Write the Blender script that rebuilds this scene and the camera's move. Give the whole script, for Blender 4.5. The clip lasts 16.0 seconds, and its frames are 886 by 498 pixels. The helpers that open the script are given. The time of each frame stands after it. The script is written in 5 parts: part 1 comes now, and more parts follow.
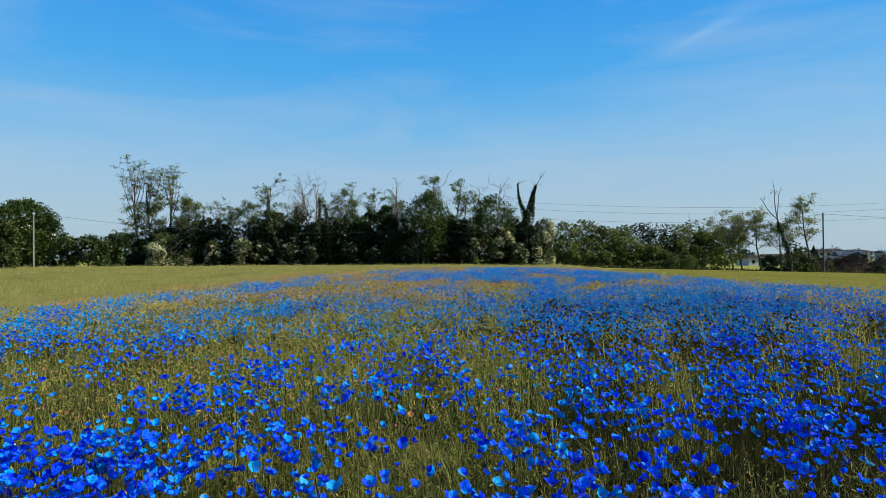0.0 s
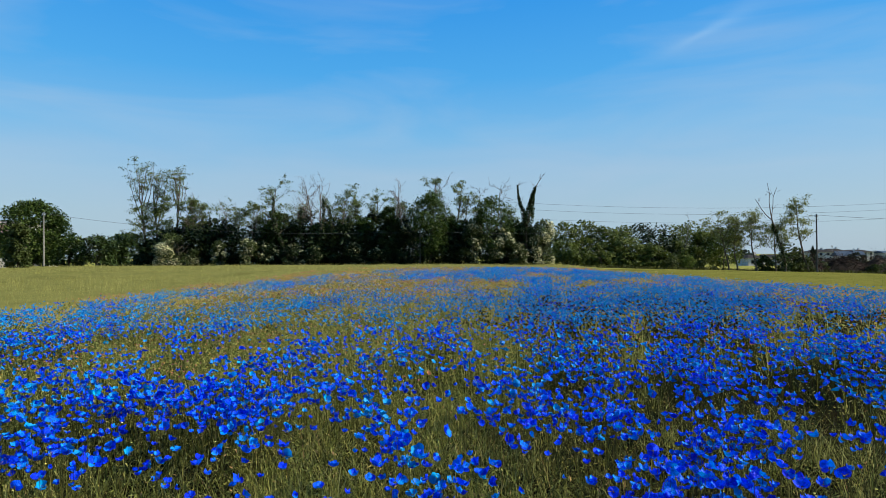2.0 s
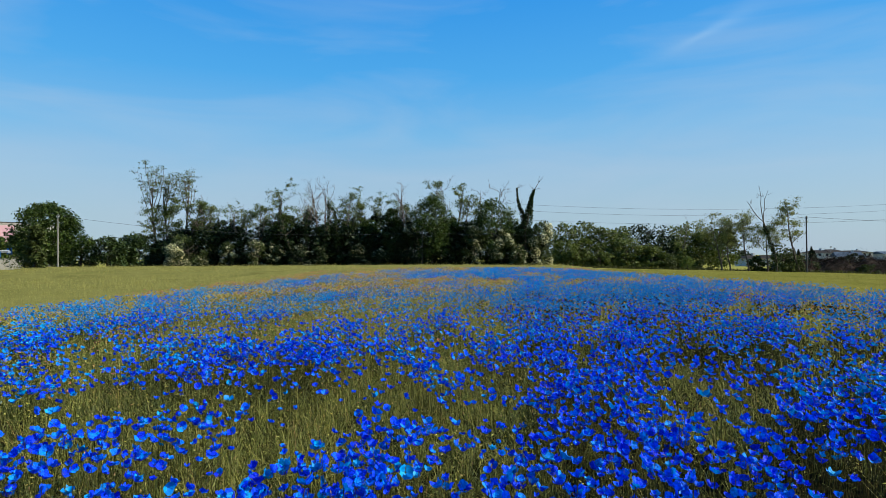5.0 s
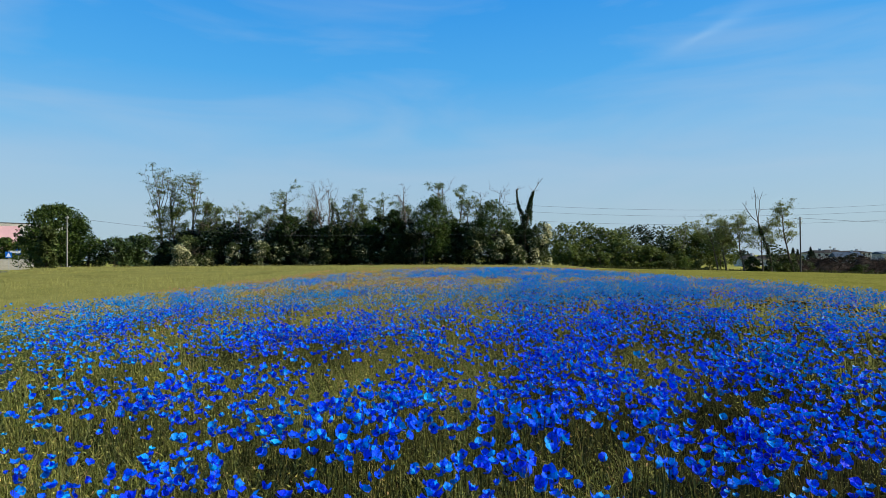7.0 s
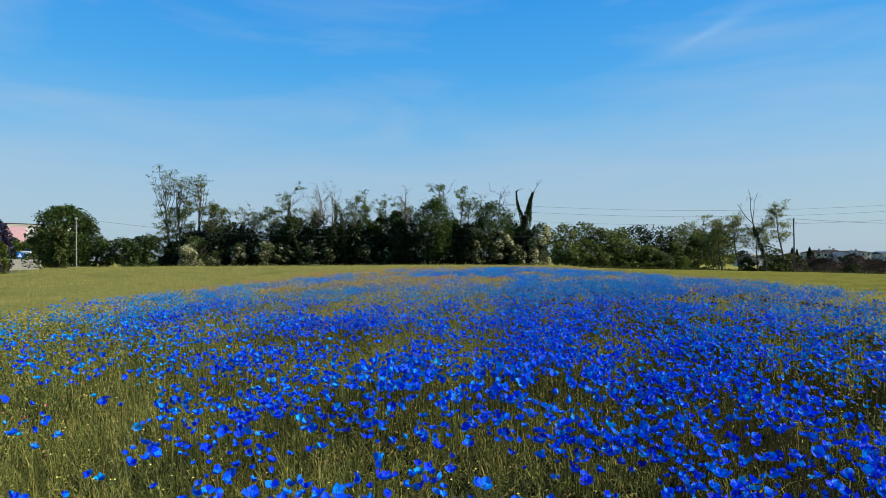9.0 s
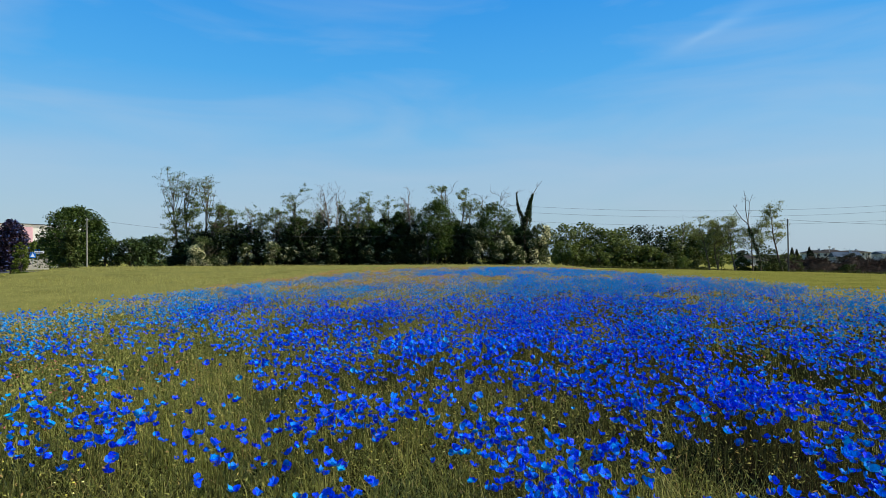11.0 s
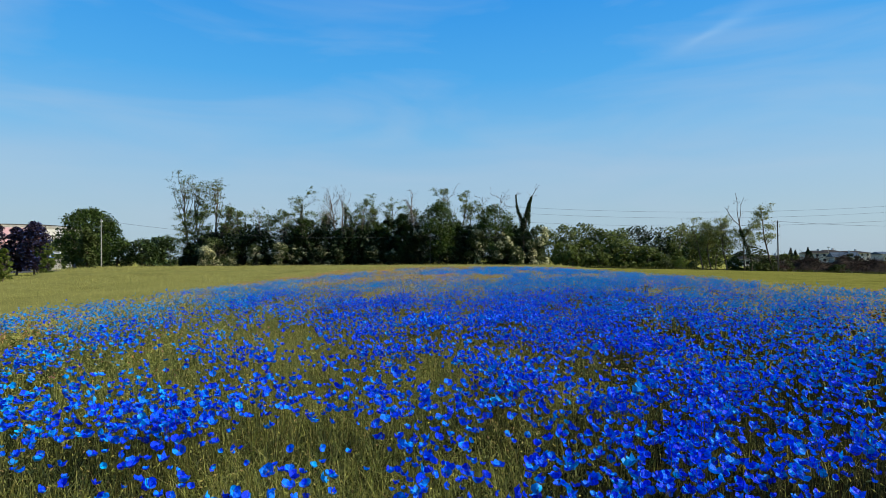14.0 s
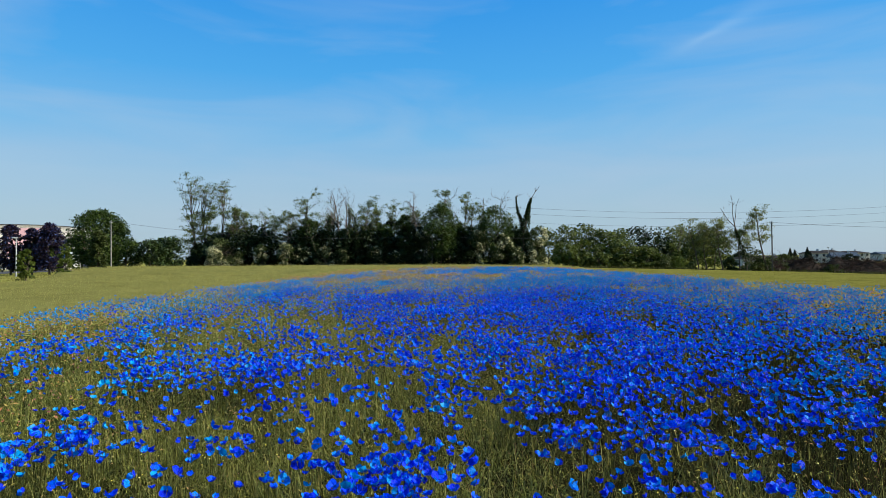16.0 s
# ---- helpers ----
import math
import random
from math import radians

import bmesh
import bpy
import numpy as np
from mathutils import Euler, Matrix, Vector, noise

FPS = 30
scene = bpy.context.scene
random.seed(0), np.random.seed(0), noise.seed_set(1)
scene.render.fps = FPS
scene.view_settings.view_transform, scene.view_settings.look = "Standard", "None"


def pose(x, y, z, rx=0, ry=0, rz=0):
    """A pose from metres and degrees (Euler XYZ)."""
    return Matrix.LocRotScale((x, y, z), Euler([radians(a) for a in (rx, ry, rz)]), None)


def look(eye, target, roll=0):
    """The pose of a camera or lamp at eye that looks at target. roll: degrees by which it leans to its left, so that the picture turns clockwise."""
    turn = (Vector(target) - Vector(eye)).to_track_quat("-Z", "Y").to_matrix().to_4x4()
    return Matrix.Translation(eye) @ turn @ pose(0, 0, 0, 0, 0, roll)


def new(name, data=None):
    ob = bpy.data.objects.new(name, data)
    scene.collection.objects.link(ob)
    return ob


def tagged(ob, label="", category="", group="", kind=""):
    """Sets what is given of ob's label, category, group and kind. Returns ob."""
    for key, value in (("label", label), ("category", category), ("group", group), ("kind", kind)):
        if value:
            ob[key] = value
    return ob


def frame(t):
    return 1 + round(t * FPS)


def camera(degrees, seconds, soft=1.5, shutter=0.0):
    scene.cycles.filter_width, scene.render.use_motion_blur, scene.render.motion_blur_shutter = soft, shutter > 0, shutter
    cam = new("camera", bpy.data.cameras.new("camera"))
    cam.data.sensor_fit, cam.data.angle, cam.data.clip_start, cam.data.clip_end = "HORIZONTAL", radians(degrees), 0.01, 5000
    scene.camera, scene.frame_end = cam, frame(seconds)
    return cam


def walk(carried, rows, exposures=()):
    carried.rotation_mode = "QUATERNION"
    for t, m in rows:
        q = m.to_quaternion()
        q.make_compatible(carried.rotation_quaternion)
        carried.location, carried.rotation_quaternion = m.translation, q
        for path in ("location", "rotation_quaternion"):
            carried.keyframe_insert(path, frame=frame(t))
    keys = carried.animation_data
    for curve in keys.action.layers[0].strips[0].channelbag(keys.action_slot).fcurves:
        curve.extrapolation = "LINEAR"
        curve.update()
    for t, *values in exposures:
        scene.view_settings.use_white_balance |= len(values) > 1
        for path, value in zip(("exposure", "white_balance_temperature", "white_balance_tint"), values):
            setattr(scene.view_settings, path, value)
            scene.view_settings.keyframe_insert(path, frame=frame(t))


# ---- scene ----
cam = camera(74.0, 16.0, soft=0.6)
METRES, EYE = 10.2, 1.65
ROWS = [
    (0.0, 0.0000, 0.0000, 0.0000, 0.007, 0.650, 0.51),
    (0.5, -0.0021, -0.0383, -0.0002, 0.022, 0.643, 0.50),
    (1.0, -0.0043, -0.0767, -0.0001, 0.043, 0.643, 0.49),
    (1.5, -0.0065, -0.1149, 0.0005, 0.065, 0.636, 0.49),
    (2.0, -0.0085, -0.1533, 0.0012, 0.079, 0.643, 0.48),
    (2.5, -0.0105, -0.1929, 0.0013, 0.094, 0.643, 0.46),
    (3.0, -0.0116, -0.2325, 0.0017, 0.116, 0.658, 0.48),
    (3.5, -0.0120, -0.2718, 0.0016, 0.130, 0.665, 0.47),
    (4.0, -0.0125, -0.3113, 0.0015, 0.145, 0.679, 0.48),
    (6.5, -0.0176, -0.5045, 0.0006, 0.246, 0.744, 0.50),
    (7.0, -0.0197, -0.5462, 0.0009, 0.260, 0.744, 0.51),
    (7.5, -0.0208, -0.5880, 0.0017, 0.275, 0.744, 0.51),
    (8.0, -0.0213, -0.6291, 0.0025, 0.296, 0.744, 0.52),
    (8.5, -0.0222, -0.6699, 0.0026, 0.311, 0.752, 0.52),
    (9.0, -0.0238, -0.7122, 0.0029, 0.340, 0.744, 0.52),
    (11.5, -0.0312, -0.9442, 0.0062, 0.491, 0.730, 0.52),
    (12.0, -0.0316, -0.9923, 0.0064, 0.506, 0.730, 0.52),
    (12.5, -0.0317, -1.0405, 0.0062, 0.528, 0.737, 0.53),
    (13.0, -0.0314, -1.0890, 0.0060, 0.556, 0.744, 0.52),
    (13.5, -0.0315, -1.1382, 0.0056, 0.593, 0.752, 0.52),
    (14.0, -0.0319, -1.1873, 0.0055, 0.621, 0.759, 0.51),
    (14.5, -0.0337, -1.2363, 0.0061, 0.643, 0.759, 0.51),
    (15.0, -0.0346, -1.2851, 0.0068, 0.679, 0.759, 0.51),
    (15.5, -0.0361, -1.3340, 0.0063, 0.708, 0.766, 0.51),
    (16.0, -0.0377, -1.3823, 0.0068, 0.737, 0.766, 0.51),
]
walk(cam, [(t, pose(METRES * x, METRES * y, EYE + METRES * z, 90 + pitch, roll, yaw)) for t, x, y, z, yaw, pitch, roll in ROWS])

# ---- sky and sun ----
SUN_AZIMUTH, SUN_HEIGHT = 94.0, 33.0  # degrees, clockwise from straight ahead; above the horizon
world = bpy.data.worlds.new("sky")
scene.world = world
world.use_nodes = True
wn, wl = world.node_tree.nodes, world.node_tree.links
wn.clear()
sky = wn.new("ShaderNodeTexSky")
sky.sky_type, sky.sun_disc = "NISHITA", False
sky.sun_elevation, sky.sun_rotation = radians(SUN_HEIGHT), radians(SUN_AZIMUTH)
sky.air_density, sky.dust_density, sky.ozone_density = 1.0, 0.6, 3.0
# haze by height: pale towards the horizon, deep blue above
where = wn.new("ShaderNodeTexCoord")
height = wn.new("ShaderNodeSeparateXYZ")
wl.new(where.outputs["Generated"], height.inputs[0])
haze = wn.new("ShaderNodeValToRGB")
steps = ((0.0, (2.95, 4.1, 4.95)), (0.07, (3.0, 4.35, 5.4)), (0.13, (2.7, 4.4, 5.95)), (0.20, (1.5, 4.05, 6.7)), (0.29, (0.5, 3.3, 7.05)), (0.42, (0.12, 2.5, 6.9)), (1.0, (0.05, 1.3, 4.6)))
while len(haze.color_ramp.elements) < len(steps):
    haze.color_ramp.elements.new(0.5)
for e, (at_, c) in zip(haze.color_ramp.elements, steps):
    e.position, e.color = at_, (*c, 1)
wl.new(height.outputs["Z"], haze.inputs[0])
tint = wn.new("ShaderNodeMix")
tint.data_type = "RGBA"
tint.inputs["Factor"].default_value = 0.85
wl.new(sky.outputs[0], tint.inputs["A"])
wl.new(haze.outputs[0], tint.inputs["B"])
# thin cirrus veils, drawn out along the horizon
stretch = wn.new("ShaderNodeMapping")
stretch.inputs["Rotation"].default_value = (0.0, radians(-8), 0.0)
stretch.inputs["Scale"].default_value = (1.5, 1.5, 7.0)
wl.new(where.outputs["Generated"], stretch.inputs["Vector"])
veil = wn.new("ShaderNodeTexNoise")
veil.inputs["Scale"].default_value, veil.inputs["Detail"].default_value, veil.inputs["Distortion"].default_value = 1.7, 7.0, 0.6
wl.new(stretch.outputs[0], veil.inputs["Vector"])
thin = wn.new("ShaderNodeMapRange")
thin.inputs["From Min"].default_value, thin.inputs["From Max"].default_value = 0.42, 0.85
thin.inputs["To Min"].default_value, thin.inputs["To Max"].default_value = 0.0, 0.5
wl.new(veil.outputs[0], thin.inputs["Value"])
cloud = wn.new("ShaderNodeMix")
cloud.data_type = "RGBA"
cloud.inputs["B"].default_value = (3.6, 4.6, 5.8, 1)
wl.new(thin.outputs[0], cloud.inputs["Factor"])
wl.new(tint.outputs["Result"], cloud.inputs["A"])


def calc(kind, *terms):
    """A maths node; terms are numbers or sockets."""
    m = wn.new("ShaderNodeMath")
    m.operation = kind
    for k, t in enumerate(terms):
        if isinstance(t, (int, float)):
            m.inputs[k].default_value = t
        else:
            wl.new(t, m.inputs[k])
    return m.outputs[0]


# one bright wisp of cirrus high on the right, slanting up
across = calc("DIVIDE", height.outputs["X"], calc("MAXIMUM", height.outputs["Y"], 0.05))
upward = calc("DIVIDE", height.outputs["Z"], calc("MAXIMUM", height.outputs["Y"], 0.05))
along = calc("ADD", calc("MULTIPLY", calc("SUBTRACT", across, 0.432), 0.89), calc("MULTIPLY", calc("SUBTRACT", upward, 0.369), 0.45))
aside = calc("ADD", calc("MULTIPLY", calc("SUBTRACT", across, 0.432), -0.45), calc("MULTIPLY", calc("SUBTRACT", upward, 0.369), 0.89))
spread = calc("ADD", 0.005, calc("MULTIPLY", calc("ABSOLUTE", along), 0.09))
core = calc("POWER", 2.718, calc("MULTIPLY", calc("POWER", calc("DIVIDE", aside, spread), 2.0), -1.0))
reach_w = calc("POWER", 2.718, calc("MULTIPLY", calc("POWER", calc("DIVIDE", calc("SUBTRACT", along, 0.04), 0.075), 2.0), -1.0))
wisp = wn.new("ShaderNodeMix")
wisp.data_type = "RGBA"
wisp.inputs["B"].default_value = (4.6, 6.2, 7.4, 1)
wl.new(calc("MULTIPLY", calc("MULTIPLY", core, reach_w), calc("MULTIPLY", veil.outputs[0], 0.3)), wisp.inputs["Factor"])
wl.new(cloud.outputs["Result"], wisp.inputs["A"])
glow = wn.new("ShaderNodeBackground")
glow.inputs["Strength"].default_value = 0.0742
wl.new(wisp.outputs["Result"], glow.inputs["Color"])
wl.new(glow.outputs[0], wn.new("ShaderNodeOutputWorld").inputs["Surface"])

lamp = bpy.data.lights.new("sun", "SUN")
lamp.energy, lamp.angle, lamp.color = 5.0, radians(0.6), (1.0, 0.93, 0.8)
a, h = radians(SUN_AZIMUTH), radians(SUN_HEIGHT)
new("sun", lamp).matrix_world = look((200 * math.sin(a) * math.cos(h), 200 * math.cos(a) * math.cos(h), 200 * math.sin(h)), (0, 0, 0))
scene.view_settings.exposure = 0.75


# ---- materials ----
def mat(name, *colours, rough=0.7, grain=6.0, bump=0.15, by="noise", glow_through=0.0, metal=0.0, spec=0.12, mottle=0.25, stretch_z=1.0):
    """Colours spread over noise, or over the islands of a mesh, mottled by a finer noise."""
    m = bpy.data.materials.new(name)
    m.use_nodes = True
    n, l = m.node_tree.nodes, m.node_tree.links
    n.clear()
    at = n.new("ShaderNodeTexCoord")
    mp = n.new("ShaderNodeMapping")
    mp.inputs["Scale"].default_value = (1, 1, stretch_z)
    l.new(at.outputs["Object"], mp.inputs["Vector"])
    coarse, fine = n.new("ShaderNodeTexNoise"), n.new("ShaderNodeTexNoise")
    for tex, k in ((coarse, grain * 0.22), (fine, grain * 3)):
        tex.inputs["Scale"].default_value, tex.inputs["Detail"].default_value = k, 4
        l.new(mp.outputs[0], tex.inputs["Vector"])
    ramp = n.new("ShaderNodeValToRGB")
    lo, hi = (0.32, 0.68) if by == "noise" else (0.0, 1.0)
    el = ramp.color_ramp.elements
    while len(el) < len(colours):
        el.new(0.5)
    for i, c in enumerate(colours):
        el[i].position = lo + (hi - lo) * i / max(1, len(colours) - 1)
        el[i].color = (*c, 1)
    if by == "island":
        l.new(n.new("ShaderNodeNewGeometry").outputs["Random Per Island"], ramp.inputs[0])
    else:
        l.new(coarse.outputs[0], ramp.inputs[0])
    mot = n.new("ShaderNodeMapRange")
    mot.inputs["From Min"].default_value, mot.inputs["From Max"].default_value = 0.3, 0.7
    mot.inputs["To Min"].default_value, mot.inputs["To Max"].default_value = 1 - mottle, 1 + mottle
    l.new(fine.outputs[0], mot.inputs["Value"])
    mul = n.new("ShaderNodeVectorMath")
    mul.operation = "SCALE"
    l.new(ramp.outputs[0], mul.inputs[0])
    l.new(mot.outputs[0], mul.inputs["Scale"])
    p = n.new("ShaderNodeBsdfPrincipled")
    p.inputs["Roughness"].default_value, p.inputs["Metallic"].default_value = rough, metal
    p.inputs["Specular IOR Level"].default_value = spec
    l.new(mul.outputs[0], p.inputs["Base Color"])
    if bump:
        b = n.new("ShaderNodeBump")
        b.inputs["Strength"].default_value, b.inputs["Distance"].default_value = bump, 0.03
        l.new(fine.outputs[0], b.inputs["Height"])
        l.new(b.outputs[0], p.inputs["Normal"])
    out, last = n.new("ShaderNodeOutputMaterial"), p
    if glow_through:
        tr, mix = n.new("ShaderNodeBsdfTranslucent"), n.new("ShaderNodeMixShader")
        l.new(mul.outputs[0], tr.inputs["Color"])
        mix.inputs[0].default_value = glow_through
        l.new(p.outputs[0], mix.inputs[1])
        l.new(tr.outputs[0], mix.inputs[2])
        last = mix
    l.new(last.outputs[0], out.inputs["Surface"])
    return m


# Near-black tones: the shade between the stems is mixed into the soil colour.
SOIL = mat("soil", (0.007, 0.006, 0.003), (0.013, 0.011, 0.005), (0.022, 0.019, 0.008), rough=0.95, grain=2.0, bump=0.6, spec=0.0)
MEADOW = mat("meadow ground", (0.167, 0.167, 0.0396), (0.229, 0.22, 0.0572), (0.194, 0.198, 0.044), rough=0.95, grain=0.5, bump=0.6, spec=0.0)
BLUES = ((0.0, 0.018, 0.58), (0.0, 0.032, 0.74), (0.0, 0.055, 0.84), (0.0, 0.10, 0.84), (0.0, 0.175, 0.75), (0.0, 0.25, 0.68))
PETAL = mat("blue petal", *BLUES, rough=0.4, by="island", glow_through=0.24, bump=0.5, grain=30, mottle=0.42, spec=0.14)
PETAL_ONE = mat("blue poppy petal", *BLUES, rough=0.4, by="island", glow_through=0.24, bump=0.5, grain=2, mottle=0.42, spec=0.14)
# Paler azure copy of the petal, carrying the light of far blooms as colour.
PALE_PETAL = mat("light-washed petal", (0.0, 0.135, 0.49), (0.0, 0.185, 0.53), (0.0, 0.24, 0.56), (0.0, 0.30, 0.58), rough=0.5, by="island", glow_through=0.16, bump=0, grain=40, spec=0.12)
# Salmon flecks are added as tiny blooms to stand for orange colour fringes.
ROSE_PETAL = mat("salmon fleck", (0.48, 0.19, 0.05), (0.50, 0.16, 0.20), (0.42, 0.22, 0.04), (0.36, 0.23, 0.05), rough=0.7, by="island", glow_through=0.35, bump=0, grain=40, spec=0.2)
CENTRE = mat("poppy centre", (0.004, 0.006, 0.03), (0.02, 0.03, 0.02), rough=0.8, grain=80)
STEM = mat("poppy stem", (0.022, 0.0275, 0.0044), (0.0495, 0.0523, 0.0099), (0.0825, 0.077, 0.022), rough=0.7, by="island", glow_through=0.2, bump=0, grain=30)
BLADE = mat("field grass", (0.04, 0.049, 0.007), (0.13, 0.145, 0.024), (0.28, 0.283, 0.063), (0.48, 0.455, 0.15), rough=0.65, by="island", glow_through=0.5, bump=0, grain=30)
FEATHER = mat("feathery poppy leaf", (0.115, 0.135, 0.025), (0.23, 0.25, 0.054), (0.37, 0.37, 0.10), rough=0.65, by="island", glow_through=0.5, bump=0, grain=30)
RIPE = mat("ripe grass", (0.25, 0.235, 0.045), (0.34, 0.30, 0.07), (0.39, 0.31, 0.085), (0.45, 0.26, 0.115), rough=0.75, by="island", glow_through=0.5, bump=0, grain=8)
# Stops kept very dark, painting the shade of the gaps onto low leaves.
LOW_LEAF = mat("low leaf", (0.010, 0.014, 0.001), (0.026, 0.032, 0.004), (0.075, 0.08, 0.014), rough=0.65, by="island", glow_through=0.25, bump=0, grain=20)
HAY = mat("meadow grass", (0.298, 0.286, 0.0756), (0.332, 0.315, 0.0882), (0.361, 0.336, 0.109), rough=0.75, by="island", glow_through=0.5, bump=0, grain=8)
LAWN = mat("short grass", (0.14, 0.14, 0.026), (0.178, 0.172, 0.038), (0.225, 0.205, 0.058), rough=0.75, by="island", glow_through=0.5, bump=0, grain=8)
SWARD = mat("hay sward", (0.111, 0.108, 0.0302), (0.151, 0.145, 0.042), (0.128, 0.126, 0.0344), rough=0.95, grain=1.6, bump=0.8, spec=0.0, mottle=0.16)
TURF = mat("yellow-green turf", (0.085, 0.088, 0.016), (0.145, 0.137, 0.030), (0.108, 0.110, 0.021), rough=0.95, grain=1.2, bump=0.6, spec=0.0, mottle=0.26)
YELLOW = mat("yellow floret", (0.7, 0.6, 0.05), (0.8, 0.7, 0.25), rough=0.6, by="island", bump=0)
BARK = mat("grey bark", (0.06, 0.048, 0.036), (0.13, 0.105, 0.08), rough=0.9, grain=3.0, bump=0.7, stretch_z=0.25)
DEADWOOD = mat("bleached dead wood", (0.07, 0.055, 0.045), (0.17, 0.14, 0.11), rough=0.9, grain=4.0, bump=0.5, stretch_z=0.3)
LEAF = mat("broad leaf", (0.022, 0.042, 0.008), (0.044, 0.072, 0.014), (0.075, 0.11, 0.022), rough=0.5, by="island", glow_through=0.22, bump=0, grain=2)
# Near-black greens: the shade within the thickets is in the leaf colour.
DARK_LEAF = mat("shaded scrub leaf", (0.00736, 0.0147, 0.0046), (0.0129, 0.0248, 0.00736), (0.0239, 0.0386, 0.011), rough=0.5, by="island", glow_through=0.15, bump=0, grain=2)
ROBINIA_LEAF = mat("robinia leaf", (0.0442, 0.0718, 0.0155), (0.0883, 0.121, 0.0287), (0.155, 0.182, 0.0497), rough=0.6, by="island", glow_through=0.3, bump=0, grain=2)
# Brighter copy of robinia leaf: sunshine on the field-edge row put into its colour.
SUNLIT_LEAF = mat("sunlit robinia leaf", (0.09, 0.11, 0.028), (0.155, 0.175, 0.05), (0.24, 0.25, 0.085), rough=0.6, by="island", glow_through=0.35, bump=0, grain=2)
GROVE_LEAF = mat("pale hedgerow leaf", (0.05, 0.072, 0.013), (0.095, 0.12, 0.024), (0.155, 0.18, 0.045), rough=0.55, by="island", glow_through=0.3, bump=0, grain=2)
IVY_LEAF = mat("ivy leaf", (0.0138, 0.0276, 0.00828), (0.0276, 0.046, 0.012), (0.046, 0.069, 0.0184), rough=0.4, by="island", glow_through=0.1, bump=0, grain=2)
ELDER_LEAF = mat("elder leaf", (0.0276, 0.0414, 0.011), (0.0506, 0.069, 0.0184), (0.0736, 0.092, 0.0276), rough=0.55, by="island", glow_through=0.2, bump=0, grain=2)
HEDGE_LEAF = mat("hedgerow leaf", (0.035, 0.0515, 0.0092), (0.069, 0.092, 0.0175), (0.129, 0.156, 0.0331), rough=0.55, by="island", glow_through=0.25, bump=0, grain=2)
BLOSSOM = mat("elder blossom", (0.458, 0.449, 0.22), (0.563, 0.546, 0.317), (0.669, 0.651, 0.422), rough=0.8, by="island", glow_through=0.15, bump=0)
# The blue last stop paints sunlit tips among the purple leaves.
PURPLE_LEAF = mat("purple maple leaf", (0.012, 0.008, 0.010), (0.02, 0.011, 0.017), (0.028, 0.018, 0.04), (0.045, 0.075, 0.20), rough=0.45, by="island", glow_through=0.12, bump=0, grain=2)
BRIGHT_LEAF = mat("young green leaf", (0.06, 0.09, 0.012), (0.09, 0.125, 0.02), (0.13, 0.16, 0.03), rough=0.55, by="island", glow_through=0.3, bump=0, grain=2)
CONCRETE = mat("pole concrete", (0.15, 0.145, 0.128), (0.229, 0.22, 0.198), rough=0.9, grain=5.0, bump=0.3)
# Very dark stops paint a backlit look into the pole timber.
DARK_POLE = mat("backlit pole timber", (0.045, 0.043, 0.038), (0.085, 0.08, 0.07), rough=0.85, grain=6.0, bump=0.5, stretch_z=0.15)
GALV = mat("galvanised steel", (0.35, 0.36, 0.36), (0.5, 0.51, 0.5), rough=0.45, grain=8.0, metal=0.8, bump=0.05)
CABLE = mat("black cable", (0.05, 0.05, 0.052), (0.09, 0.09, 0.09), rough=0.6, bump=0)
WALL_WHITE = mat("off-white cladding", (0.581, 0.546, 0.484), (0.651, 0.625, 0.563), rough=0.8, grain=0.6, bump=0.1, mottle=0.06)
# Pink is a stray colour cast painted onto one bay of off-white wall.
WALL_PINK = mat("pink-tinted cladding", (0.546, 0.317, 0.352), (0.616, 0.378, 0.405), rough=0.8, grain=0.6, bump=0.1, mottle=0.06)
FASCIA = mat("taupe fascia", (0.22, 0.20, 0.18), (0.28, 0.26, 0.23), rough=0.7, grain=1.0, bump=0.1, mottle=0.1)
PLASTER = mat("house plaster", (0.40, 0.39, 0.37), (0.52, 0.50, 0.47), rough=0.9, grain=1.0, bump=0.2)
ROOF_DARK = mat("dark roof tiles", (0.012, 0.011, 0.010), (0.025, 0.022, 0.02), rough=0.85, grain=2.0, bump=0.5)
ROOF_BLUE = mat("blue-grey sheet roof", (0.035, 0.055, 0.08), (0.06, 0.085, 0.115), rough=0.6, grain=1.0, bump=0.2)
GLASS_DARK = mat("dark window glass", (0.01, 0.012, 0.015), (0.02, 0.022, 0.03), rough=0.12, grain=1.0, bump=0, spec=0.6)
STONE = mat("pale rendered wall", (0.42, 0.37, 0.30), (0.52, 0.47, 0.39), rough=0.9, grain=2.0, bump=0.4)
ASPHALT = mat("asphalt", (0.045, 0.045, 0.047), (0.065, 0.063, 0.06), rough=0.9, grain=3.0, bump=0.4)
SIGN_BLUE = mat("sign blue", (0.01, 0.14, 0.55), (0.012, 0.16, 0.6), rough=0.35, bump=0, mottle=0.05)
SIGN_WHITE = mat("sign white", (0.75, 0.75, 0.75), (0.8, 0.8, 0.8), rough=0.4, bump=0, mottle=0.04)
FENCE_WHITE = mat("white fence paint", (0.6, 0.58, 0.54), (0.72, 0.70, 0.66), rough=0.7, grain=3.0, bump=0.1)
CAR_PAINT = mat("silver car paint", (0.14, 0.145, 0.15), (0.17, 0.175, 0.18), rough=0.3, metal=0.6, bump=0, mottle=0.03)
RUBBER = mat("tyre rubber", (0.015, 0.015, 0.015), (0.025, 0.025, 0.025), rough=0.85)
BRUSH = mat("cut brushwood", (0.008, 0.006, 0.005), (0.015, 0.011, 0.008), (0.025, 0.016, 0.012), (0.075, 0.04, 0.03), rough=0.9, by="island", bump=0, grain=3)
